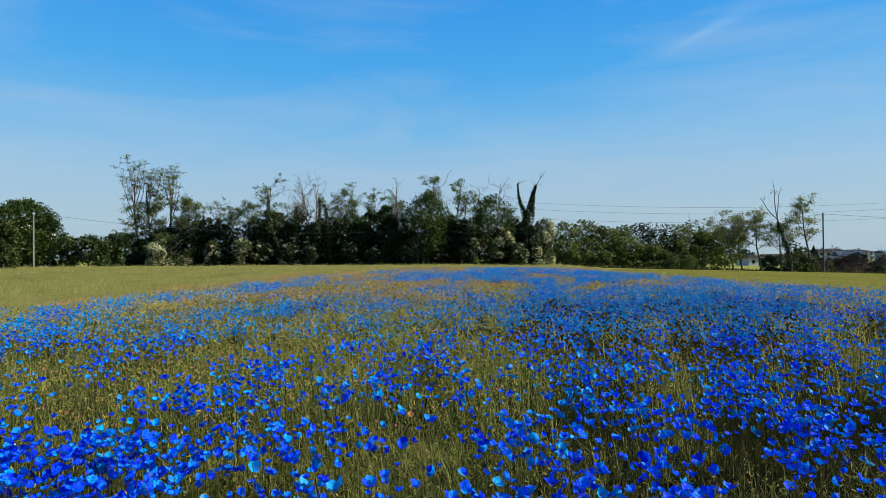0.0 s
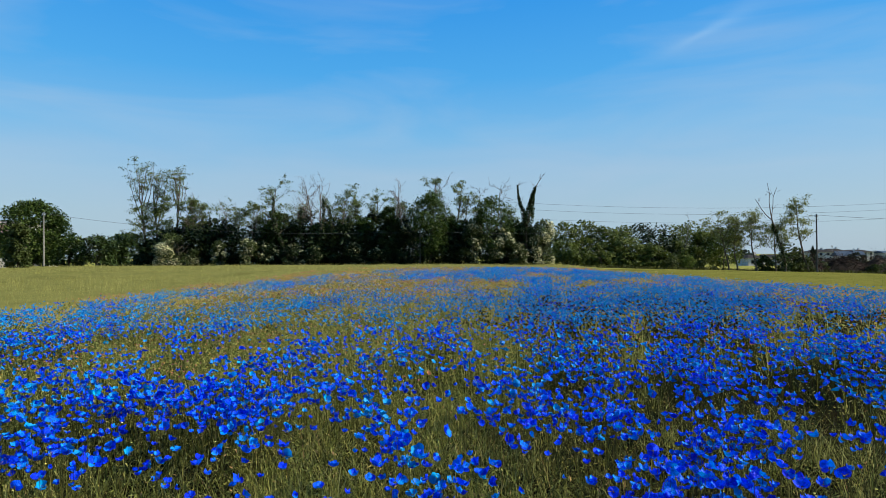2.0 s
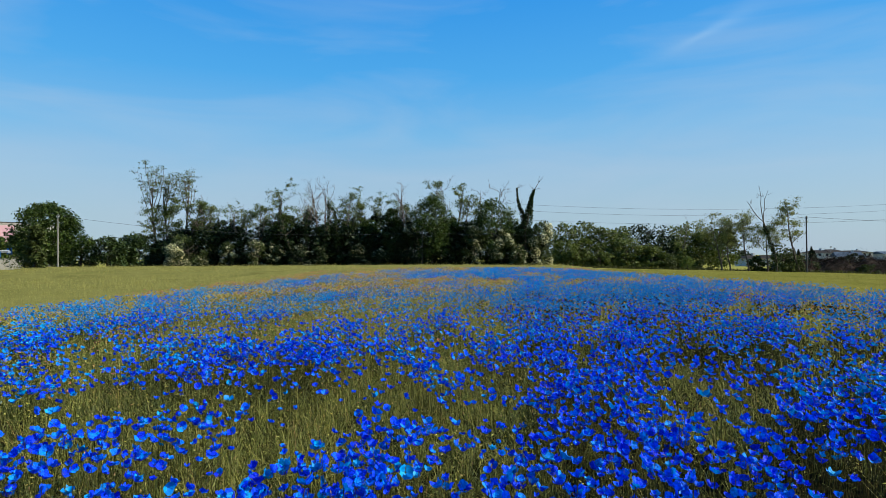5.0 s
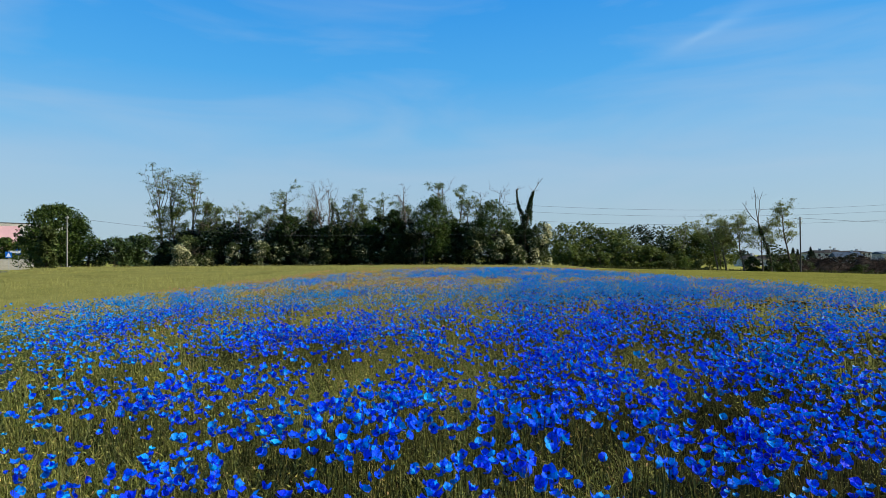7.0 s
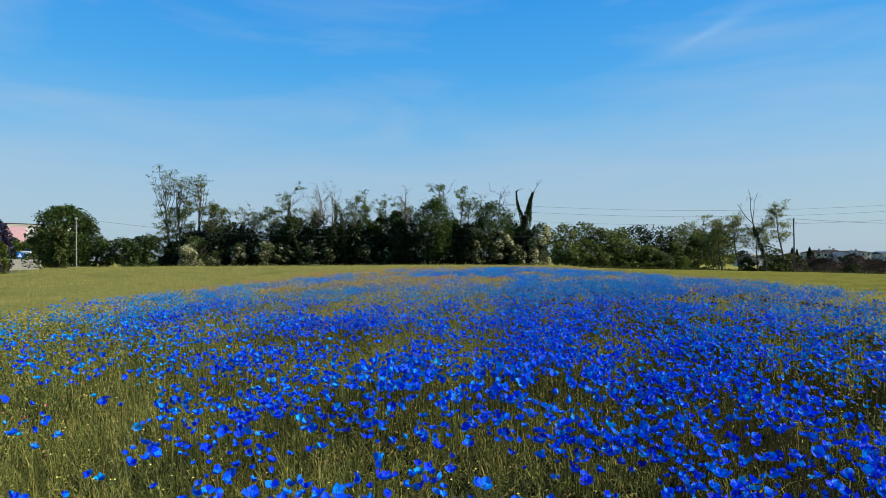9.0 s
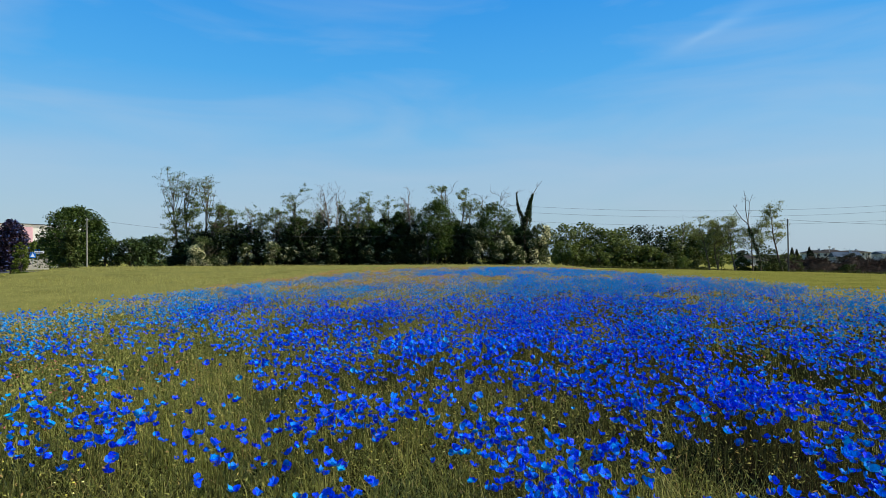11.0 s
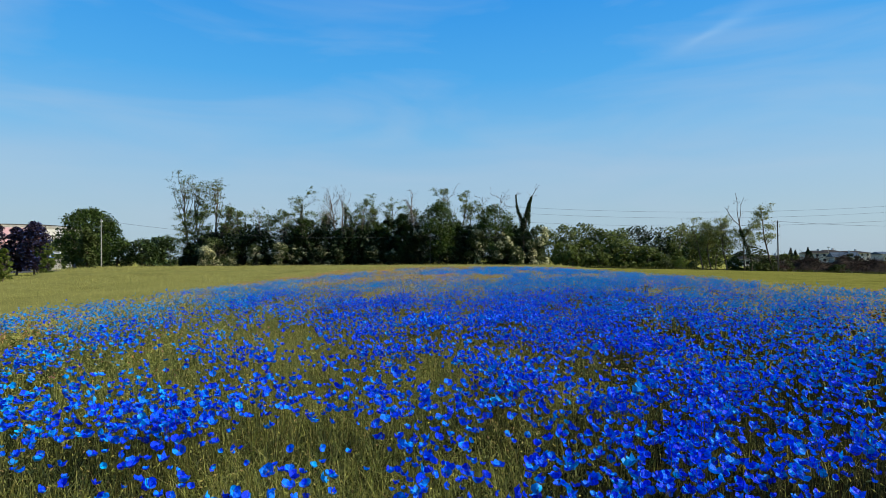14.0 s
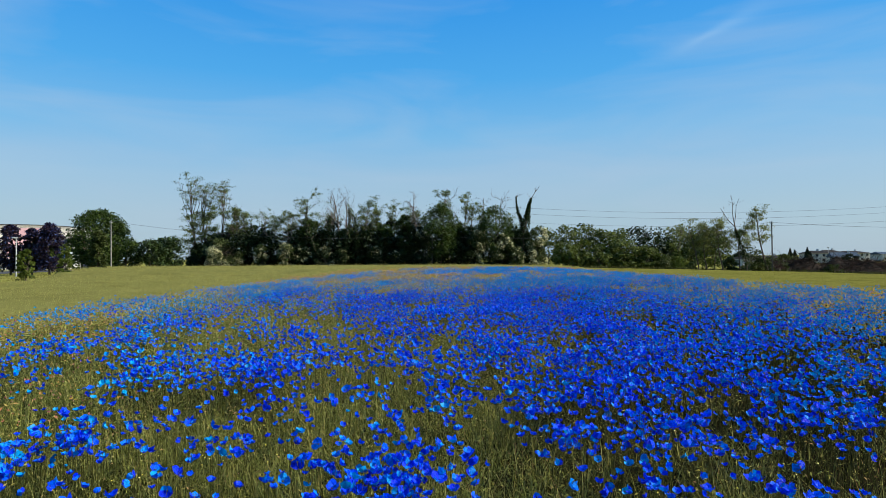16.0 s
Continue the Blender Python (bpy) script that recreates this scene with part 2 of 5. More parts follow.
BRUSH_SOIL = mat("rotting brush heap", (0.015, 0.012, 0.009), (0.04, 0.03, 0.022), rough=0.95, grain=3.0, bump=0.8)


# ---- building helpers ----
def raw_mesh(name, verts, faces, material, smooth=False):
    """A mesh from an array of points and arrays of faces, each of one number of corners."""
    verts = np.ascontiguousarray(verts, dtype=np.float32).reshape(-1, 3)
    faces = [np.asarray(f, dtype=np.int32) for f in faces if len(f)]
    me = bpy.data.meshes.new(name)
    me.vertices.add(len(verts))
    me.vertices.foreach_set("co", verts.ravel())
    corner = np.concatenate([f.ravel() for f in faces])
    sizes = np.concatenate([np.full(len(f), f.shape[1], np.int32) for f in faces])
    me.loops.add(len(corner))
    me.loops.foreach_set("vertex_index", corner)
    me.polygons.add(len(sizes))
    me.polygons.foreach_set("loop_start", np.concatenate(([0], np.cumsum(sizes)[:-1])).astype(np.int32))
    if smooth:
        me.polygons.foreach_set("use_smooth", np.ones(len(sizes), bool))
    me.update(calc_edges=True)
    me.validate()
    me.materials.append(material)
    return me


def part(name, bm, material, parent, label=""):
    """One mesh object under a thing or a part; bm is a bmesh or a ready mesh."""
    if isinstance(bm, bmesh.types.BMesh):
        me = bpy.data.meshes.new(name)
        bm.to_mesh(me)
        bm.free()
        me.materials.append(material)
    else:
        me = bm
    ob = new(name, me)
    ob.parent = parent
    return tagged(ob, label)


def thing(name, x, y, z, label, category, group="", kind="", turn=0.0):
    ob = new(name)
    ob.empty_display_size = 0.2
    ob.matrix_basis = pose(x, y, z, 0, 0, turn)
    return tagged(ob, label, category, group, kind)


def box(bm, x0, y0, z0, x1, y1, z1, bevel=0.0):
    r = bmesh.ops.create_cube(bm, size=1)
    bmesh.ops.transform(bm, verts=r["verts"], matrix=Matrix.LocRotScale(((x0 + x1) / 2, (y0 + y1) / 2, (z0 + z1) / 2), None, (x1 - x0, y1 - y0, z1 - z0)))
    if bevel:
        edges = list({e for v in r["verts"] for e in v.link_edges})
        bmesh.ops.bevel(bm, geom=edges, offset=bevel, segments=2, affect="EDGES", profile=0.5)
    return bm


def boxed(*sizes, bevel=0.0):
    return box(bmesh.new(), *sizes, bevel=bevel)


def tubes(paths, sides=5):
    """Tapered tubes along paths of (points, radii): points and quads."""
    vs, fs, base = [], [], 0
    ang = np.arange(sides) * 2 * np.pi / sides
    for pts, rad in paths:
        pts, rad = np.asarray(pts, float), np.asarray(rad, float)
        d = np.gradient(pts, axis=0)
        d /= np.linalg.norm(d, axis=1, keepdims=True) + 1e-9
        ref = np.where(np.abs(d[:, 2:3]) > 0.9, [[1.0, 0, 0]], [[0, 0, 1.0]])
        u = np.cross(d, ref)
        u /= np.linalg.norm(u, axis=1, keepdims=True) + 1e-9
        w = np.cross(d, u)
        ring = pts[:, None] + rad[:, None, None] * (np.cos(ang)[None, :, None] * u[:, None] + np.sin(ang)[None, :, None] * w[:, None])
        n = len(pts)
        vs.append(ring.reshape(-1, 3))
        i = base + np.arange(n - 1)[:, None] * sides + np.arange(sides)[None]
        j = base + np.arange(n - 1)[:, None] * sides + (np.arange(sides)[None] + 1) % sides
        fs.append(np.stack([i, j, j + sides, i + sides], -1).reshape(-1, 4))
        base += n * sides
    return np.concatenate(vs), np.concatenate(fs)


def turns(yaw, tilt, towards):
    """Rotation matrices: a spin by yaw, then a lean by tilt towards a compass angle."""
    c, s = np.cos(yaw), np.sin(yaw)
    z = np.zeros_like(c)
    spin = np.stack([np.stack([c, -s, z], -1), np.stack([s, c, z], -1), np.stack([z, z, z + 1], -1)], -2)
    ax, ay = -np.sin(towards), np.cos(towards)
    ct, st = np.cos(tilt), np.sin(tilt)
    k = 1 - ct
    lean = np.stack([
        np.stack([ct + ax * ax * k, ax * ay * k, ay * st], -1),
        np.stack([ax * ay * k, ct + ay * ay * k, -ax * st], -1),
        np.stack([-ay * st, ax * st, ct], -1)], -2)
    return lean @ spin


def strewn(shape, faces, places, rot, size):
    """Many copies of a small shape as one array of points and one of faces. size: a number or three a copy."""
    size = np.asarray(size, float)
    if size.ndim == 1:
        size = size[:, None]
    v = np.einsum("nij,nvj->nvi", rot, shape[None] * size[:, None, :]) + places[:, None]
    f = np.asarray(faces)[None] + (np.arange(len(places)) * len(shape))[:, None, None]
    return v.reshape(-1, 3), f.reshape(-1, np.asarray(faces).shape[1])


def joined(pieces):
    """Arrays from strewn() or tubes(), joined into one."""
    vs, fs, base = [], [], 0
    for v, f in pieces:
        vs.append(v)
        fs.append(np.asarray(f) + base)
        base += len(v)
    return np.concatenate(vs), fs


class Lattice:
    """Smooth random values over the plan, 0 to 1."""
    def __init__(self, seed):
        self.grid = np.random.default_rng(seed).random((64, 64))

    def __call__(self, x, y):
        xi, yi = np.floor(x).astype(int), np.floor(y).astype(int)
        fx, fy = x - xi, y - yi
        fx, fy = fx * fx * (3 - 2 * fx), fy * fy * (3 - 2 * fy)
        g = lambda i, j: self.grid[(xi + i) % 64, (yi + j) % 64]
        return (g(0, 0) * (1 - fx) + g(1, 0) * fx) * (1 - fy) + (g(0, 1) * (1 - fx) + g(1, 1) * fx) * fy


def rise(x, y):
    """The height of the ground: level in the flower field, falling gently ahead and to one side."""
    x, y = np.asarray(x, float), np.asarray(y, float)
    r = np.clip((y - 10) / 50, 0, 1)
    r = r * r * (3 - 2 * r)
    return (-0.012 * np.clip(x, 0, 60) - 0.016 * np.clip(x - 25, 0, 50) - 0.008 * np.clip(x - 46, 0, 30) + 0.003 * np.clip(-x, 0, 60)) * r - 0.012 * np.clip(y - 75, 0, 170)


# ---- ground ----
def sheet(xs, ys, lift=0.0):
    X, Y = np.meshgrid(xs, ys, indexing="ij")
    Z = rise(X, Y) + lift
    n, m = len(xs), len(ys)
    i = (np.arange(n - 1)[:, None] * m + np.arange(m - 1)[None]).ravel()
    return np.stack([X, Y, Z], -1).reshape(-1, 3), np.stack([i, i + m, i + m + 1, i + 1], -1)


far = np.array([90, 130, 190, 280, 420, 650, 1000, 1600, 2600])
v, f = sheet(np.concatenate([-far[::-1], np.linspace(-75, 75, 61), far]), np.concatenate([-far[::-1] + 50, np.linspace(-30, 110, 57), far[1:] + 40]))
ground = new("ground", raw_mesh("ground", v, [f], MEADOW, smooth=True))
tagged(ground, "level farmland covered in olive green grass", "ground", kind="structure")

LEFT_EDGE, RIGHT_EDGE, FAR_EDGE, BACK_EDGE = -11.0, 13.4, 55.0, -20.0
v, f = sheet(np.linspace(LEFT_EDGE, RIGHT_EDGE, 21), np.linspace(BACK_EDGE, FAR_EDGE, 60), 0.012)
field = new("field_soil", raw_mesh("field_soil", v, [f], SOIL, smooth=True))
tagged(field, "soil under the blue poppies, coloured near black for shade", "soil", kind="structure")

# ---- flower field ----
patch_a, patch_b, patch_c, edge_a = Lattice(1), Lattice(2), Lattice(3), Lattice(4)
# green gaps between the drifts: middle and half-widths in metres, on the near and the far half
GREENS = [
    (-2.2, -10.6, 0.4, 0.5), (1.9, -10.4, 0.35, 0.6), (1.5, -10.0, 0.3, 0.4), (-1.2, -9.6, 0.35, 0.7), (-2.6, -9.2, 0.45, 0.8), (1.8, -9.0, 0.3, 0.4),
    (-1.6, -8.5, 0.35, 0.8), (-0.1, -7.9, 0.3, 0.6), (-0.5, -6.4, 0.25, 0.45), (-2.6, -6.1, 0.85, 0.75), (-0.3, -5.7, 0.25, 0.65),
    (-3.8, -5.8, 0.6, 0.8), (-2.0, -4.5, 0.75, 1.3), (-6.7, -4.3, 0.75, 1.3), (-0.1, -4.0, 0.25, 0.9), (-3.0, -3.4, 0.75, 1.2), (0.8, -2.4, 0.4, 0.5),
    (-2.1, -1.8, 0.4, 0.8), (-1.4, -6.5, 0.45, 0.6), (-1.4, 0.6, 0.5, 0.9), (-0.2, 0.5, 0.45, 1.0), (2.0, 0.5, 0.35, 0.8),
]
FAR_GREENS = [
    (-8.6, 5.4, 0.8, 1.6), (-1.0, 2.0, 0.45, 0.8), (-4.7, 2.6, 0.6, 0.6), (3.1, 2.6, 0.35, 0.6), (-0.1, 3.6, 0.3, 1.2), (-0.6, 3.8, 0.3, 0.7), (0.5, 5.9, 0.7, 1.8),
    (-1.3, 5.3, 0.35, 1.0), (-3.0, 6.7, 0.6, 1.2), (-4.2, 5.4, 0.8, 1.0), (2.9, 6.4, 0.4, 0.9), (0.4, 8.8, 0.9, 0.8), (-6.0, 12.9, 0.9, 2.4),
    (-2.5, 20.0, 1.6, 3.2), (1.2, 19.0, 0.9, 2.4), (-5.0, 17.5, 0.8, 1.8), (-4.0, 33.0, 1.3, 3.0),
]


# the thickest drifts, in the same way
DRIFTS = [
    (-3.1, -5.3, 0.55, 0.3), (-2.7, -5.0, 0.6, 0.3), (-0.7, -10.7, 0.3, 0.4), (0.7, -10.7, 0.4, 0.5), (0.2, -9.8, 0.25, 0.7), (-0.6, -8.7, 0.35, 0.65), (1.2, -7.6, 0.6, 1.1), (-4.4, 0.7, 0.8, 0.4), (-2.7, -0.3, 0.6, 0.4), (-3.4, -1.0, 0.5, 0.35),
    (0.7, -6.7, 0.4, 0.5), (2.6, -5.4, 0.4, 0.8), (1.8, -5.0, 0.5, 0.5), (-0.9, -4.7, 0.45, 0.8), (-3.9, -4.6, 0.65, 0.5), (-1.6, -3.3, 0.3, 0.3), (-0.7, -3.1, 0.5, 0.45),
    (0.5, -3.3, 0.35, 0.3), (0.0, -2.8, 0.3, 0.6), (-1.0, -2.2, 0.5, 0.5), (2.2, -1.5, 0.45, 0.7), (-0.9, -1.2, 0.4, 0.5), (0.6, -0.5, 0.5, 0.7),
    (1.4, 0.6, 0.5, 0.9), (-2.1, 1.4, 0.3, 0.5), (-3.3, 2.1, 0.75, 0.55), (-0.7, 3.3, 0.5, 0.5), (1.3, 3.4, 0.4, 0.6), (-2.3, 3.6, 0.4, 0.6),
]


def left_side(y):
    """Where the hay ends and the poppies begin."""
    return np.interp(y, (-20, 10, 17, 21, 29, 34, 47, 56), (-9.9, -9.7, -9.0, -8.4, -7.7, -6.6, -4.6, -2.6))


def right_side(y):
    """Where the poppies end and the turf begins."""
    return np.interp(y, (-20, 8, 20, 33, 44, 56), (13.1, 12.7, 12.1, 11.6, 10.6, 9.4))


def thickness(x, y):
    """How thickly the poppies stand: 0 to 1, in drifts with green gaps."""
    u = x + 0.5 * (patch_c(x / 0.8 + 5, y / 1.1) - 0.5)
    w = y + 0.8 * (patch_c(x / 0.7 + 31, y / 1.3 + 8) - 0.5)
    far_on = np.clip((y - 8) / 14, 0, 1)
    close = 0.24 * patch_a(u / 1.15 + 7, w / 1.5) + 0.44 * patch_b(u / 0.5, w / 0.65) + 0.32 * patch_c(u / 0.24, w / 0.3)
    distant = 0.30 * patch_a(u / 1.4 + 40, w / 3.8) + 0.50 * patch_b(u / 0.75 + 9, w / 2.3) + 0.20 * patch_c(u / 0.35, w / 0.9)
    n = close * (1 - far_on) + distant * far_on
    side = np.clip((x + 1.0) / 3.0, 0, 1)
    middle = 0.475 - (0.055 + 0.03 * np.clip((1 - y) / 4, 0, 1) + 0.025 * far_on) * side + (1 - side) * np.interp(y, (-8, -5, 0, 5, 12, 18), (0.03, 0.018, 0.008, -0.04, -0.012, 0.012))
    t = np.clip(0.5 + (n - middle) * (8.5 + 4.0 * np.clip(y / 5, 0, 1) + 5.0 * far_on), 0.06 + 0.11 * np.clip((4 - y) / 5, 0, 1), 1)
    t = t * (1 - 0.55 * np.clip((y - 39) / 8, 0, 1) * np.clip((4 - x) / 3, 0, 1))
    for gx, gy, rx, ry in GREENS + FAR_GREENS:
        d = ((u - gx) / rx) ** 2 + ((w - gy) / ry) ** 2
        t = t * (1 - 0.72 * np.exp(-d * d))
    for gx, gy, rx, ry in DRIFTS:
        d = ((u - gx) / rx) ** 2 + ((w - gy) / ry) ** 2
        t = np.maximum(t, 0.85 * np.exp(-d * d * 0.8))
    wob = 0.9 * (edge_a(y / 2.2, x * 0 + 3) - 0.5) + 0.8 * (patch_b(x / 0.6, y / 0.6) - 0.5)
    inside = (x > left_side(y) + 0.5 * wob) & (x < right_side(y) + 0.5 * wob) & (y < FAR_EDGE - 1 + 2 * wob)
    return np.where(inside, np.maximum(t, 0.035), 0)


def reach(x, y):
    """Rank by nearness to the middle line along which one looks over the field."""
    side = np.abs(x + 0.2) / 0.75
    return np.where(side > y + 15.5, 20.0, np.maximum(y, side))


def sown(per_m2, x0, x1, y0, y1, near, far_, seed):
    """Random plan points in a band of nearness."""
    r = np.random.default_rng(seed)
    n = int(per_m2 * (x1 - x0) * (y1 - y0))
    x, y = r.uniform(x0, x1, n), r.uniform(y0, y1, n)
    d = reach(x, y)
    keep = (d >= near) & (d < far_)
    return x[keep], y[keep], r


def poppy_cup(rows, cols, open_, seed, petals=4):
    """A poppy of unit width: overlapping ruffled petals in a bowl."""
    r = np.random.default_rng(seed)
    vs, fs = [], []
    for k in range(petals):
        u = np.linspace(0.12, 1, rows)
        w = np.linspace(-1, 1, cols)
        U, W = np.meshgrid(u, w, indexing="ij")
        half = 1.0 if k % 2 else 0.85
        ang = k * 2 * np.pi / petals + r.normal(0, 0.12) + W * half * (0.55 + 0.45 * np.sqrt(U))
        lip = U * (1 - 0.26 * np.abs(W) ** 2.6) * (1 + r.normal(0, 0.06, U.shape) * (U > 0.9))
        o = np.clip(open_ + r.normal(0, 0.1), 0.2, 1.0)
        bowl = lip * (0.35 + 0.75 * o) * np.pi / 2.2
        rad = 0.56 * np.sin(np.clip(bowl, 0, 1.75))
        hgt = 0.62 * (1 - np.cos(bowl)) * (1.15 - 0.75 * o) + 0.30 * lip * (1 - o) + r.normal(0, 0.085, U.shape) * U - 0.12 * max(0, o - 0.75) * U ** 3
        base = sum(len(a_) for a_ in vs)
        vs.append(np.stack([np.cos(ang) * rad, np.sin(ang) * rad, hgt + 0.02 * (k % 2)], -1).reshape(-1, 3))
        i = (base + np.arange(rows - 1)[:, None] * cols + np.arange(cols - 1)[None]).ravel()
        fs.append(np.stack([i, i + cols, i + cols + 1, i + 1], -1))
    return np.concatenate(vs), np.concatenate(fs)


OCTA = (np.array([[0, 0, 1], [1, 0, 0], [0, 1, 0], [-1, 0, 0], [0, -1, 0], [0, 0, -1.0]]), [[0, 1, 2], [0, 2, 3], [0, 3, 4], [0, 4, 1], [5, 2, 1], [5, 3, 2], [5, 4, 3], [5, 1, 4]])
CUPS_CLOSE = [poppy_cup(3, 5, o, 20 + i) for i, o in enumerate((0.22, 0.32, 0.42, 0.52, 0.62, 0.75, 0.38, 0.46))]
CUPS_NEAR = [poppy_cup(2, 3, o, 30 + i) for i, o in enumerate((0.25, 0.38, 0.5, 0.62, 0.75, 0.45))]
CUPS_MID = [poppy_cup(2, 2, o, 50 + i) for i, o in enumerate((0.4, 0.6, 0.8, 0.95))]
CUPS_FAR = [poppy_cup(2, 2, o, 70 + i, petals=2) for i, o in enumerate((0.3, 0.5, 0.7, 0.9))]


def poppy_heads(name, label, x, y, r, cups, material, size=(0.046, 0.072), low=0.40, high=0.66, tilt=0.75, smooth=True):
    n = len(x)
    z = rise(x, y) + np.clip(r.normal((low + high) / 2, (high - low) / 4, n), low - 0.06, high + 0.05)
    kind_ = r.integers(0, len(cups), n)
    s = size[0] + (size[1] - size[0]) * r.random(n) ** 1.5
    rot = turns(r.uniform(0, 6.28, n), np.abs(r.normal(0, tilt, n)), r.normal(0.1, 1.3, n))
    at = np.stack([x, y, z], -1)
    v, f = joined([strewn(c[0], c[1], at[kind_ == k], rot[kind_ == k], s[kind_ == k]) for k, c in enumerate(cups)])
    ob = new(name, raw_mesh(name, v, f, material, smooth=smooth))
    tagged(ob, label, "flowers", kind="stuff")
    return at, s, rot


def poppies(per_m2, near, far_, seed, cups, size, y1, stalks):
    """Poppies of one band, in tufts of a few blooms round a parent plant."""
    x, y, r = sown(per_m2 / 8.0, LEFT_EDGE - 1, RIGHT_EDGE + 1, BACK_EDGE, y1, near, far_, seed)
    t = thickness(x, y)
    keep = r.random(len(x)) < t
    x, y, t = x[keep], y[keep], t[keep]
    k = np.repeat(np.arange(len(x)), 1 + r.poisson(1.8 + 8.2 * t))
    x, y, t = x[k] + r.normal(0, 0.115, len(k)), y[k] + r.normal(0, 0.115, len(k)), t[k]
    keep = ~((x > SINGLES[0]) & (x < SINGLES[1]) & (y > SINGLES[2]) & (y < SINGLES[3]))
    x, y, t = x[keep], y[keep], t[keep]
    lot = r.random(len(x))
    # Azure share grows with distance: paler light on far blooms becomes petal colour.
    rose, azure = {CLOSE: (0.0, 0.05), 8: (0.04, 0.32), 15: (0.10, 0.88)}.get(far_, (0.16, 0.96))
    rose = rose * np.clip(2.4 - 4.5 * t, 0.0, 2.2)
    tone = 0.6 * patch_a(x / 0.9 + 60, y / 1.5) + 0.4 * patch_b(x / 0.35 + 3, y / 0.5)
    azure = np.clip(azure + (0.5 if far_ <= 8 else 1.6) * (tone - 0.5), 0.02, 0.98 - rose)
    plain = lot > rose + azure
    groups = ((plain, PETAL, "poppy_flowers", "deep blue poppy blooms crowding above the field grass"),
              ((lot <= rose + azure) & (lot > rose), PALE_PETAL, "azure_poppy_flowers", "poppy blooms coloured lighter azure for the light on distant petals"),
              (lot <= rose, ROSE_PETAL, "salmon_flecks", "small salmon pink flecks added in the shape of poppy blooms"))
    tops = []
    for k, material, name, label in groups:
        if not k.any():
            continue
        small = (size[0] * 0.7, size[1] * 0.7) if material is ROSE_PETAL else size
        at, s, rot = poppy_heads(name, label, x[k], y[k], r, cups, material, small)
        tops.append(at)
    if stalks:
        at = np.concatenate(tops)
        n = len(at)
        foot = np.stack([at[:, 0] + r.normal(0, 0.05, n), at[:, 1] + r.normal(0, 0.05, n), rise(at[:, 0], at[:, 1])], -1)
        stalk_mesh(foot, at, r, sides=3 if far_ == CLOSE else 1)


def stalk_mesh(foot, top, r, name="poppy_stems", label="thin hairy green poppy stems standing in the soil", sides=3):
    """Thin three-sided stalks from foot to top."""
    n = len(top)
    ang = np.arange(3) * 2.0944
    ringv = np.stack([np.cos(ang), np.sin(ang), 0 * ang], -1)
    v = np.stack([foot[:, None] + 0.0018 * ringv, top[:, None] + 0.0012 * ringv], 1).reshape(n, 6, 3)
    f1 = np.array([[j, (j + 1) % 3, (j + 1) % 3 + 3, j + 3] for j in range(sides)])
    f = (f1[None] + (np.arange(n) * 6)[:, None, None]).reshape(-1, 4)
    ob = new(name, raw_mesh(name, v.reshape(-1, 3), [f], STEM))
    tagged(ob, label, "stems", kind="stuff")


# blades: a bent tapering strip of unit height and unit width
BLADE_FINE = (np.array([[-0.5, 0, 0], [0.5, 0, 0], [-0.4, 0.08, 0.5], [0.4, 0.08, 0.5], [0, 0.3, 1.0]]), [[0, 1, 3], [0, 3, 2], [2, 3, 4]])
BLADE_PLAIN = (np.array([[-0.5, 0, 0], [0.5, 0, 0], [0.12, 0.25, 1.0], [-0.12, 0.25, 1.0]]), [[0, 1, 2, 3]])


def upturned(mesh, share=0.5):
    """Blades shade softly, as a sward does, with normals that lean to the sky by a share."""
    n = np.empty(len(mesh.vertices) * 3, np.float32)
    mesh.vertices.foreach_get("normal", n)
    n = (1.1 - share) * n.reshape(-1, 3) + [0.0, 0.0, share]
    mesh.normals_split_custom_set_from_vertices(n / np.linalg.norm(n, axis=1, keepdims=True))
    return mesh


def grass(name, label, x, y, r, blade, material, height, width, lean=0.28, bow=0.5):
    n = len(x)
    hgt = r.uniform(*height, n) * (0.75 + 0.5 * patch_c(x / 0.9, y / 0.9))
    size = np.stack([r.uniform(*width, n), hgt * bow * r.uniform(0.3, 1.6, n), hgt], -1)
    rot = turns(r.uniform(0, 6.28, n), np.abs(r.normal(0, lean, n)), r.uniform(0, 6.28, n))
    v, f = strewn(blade[0], blade[1], np.stack([x, y, rise(x, y)], -1), rot, size)
    ob = new(name, upturned(raw_mesh(name, v, [f], material)))
    tagged(ob, label, "grass", kind="stuff")


CLOSE = 3.8


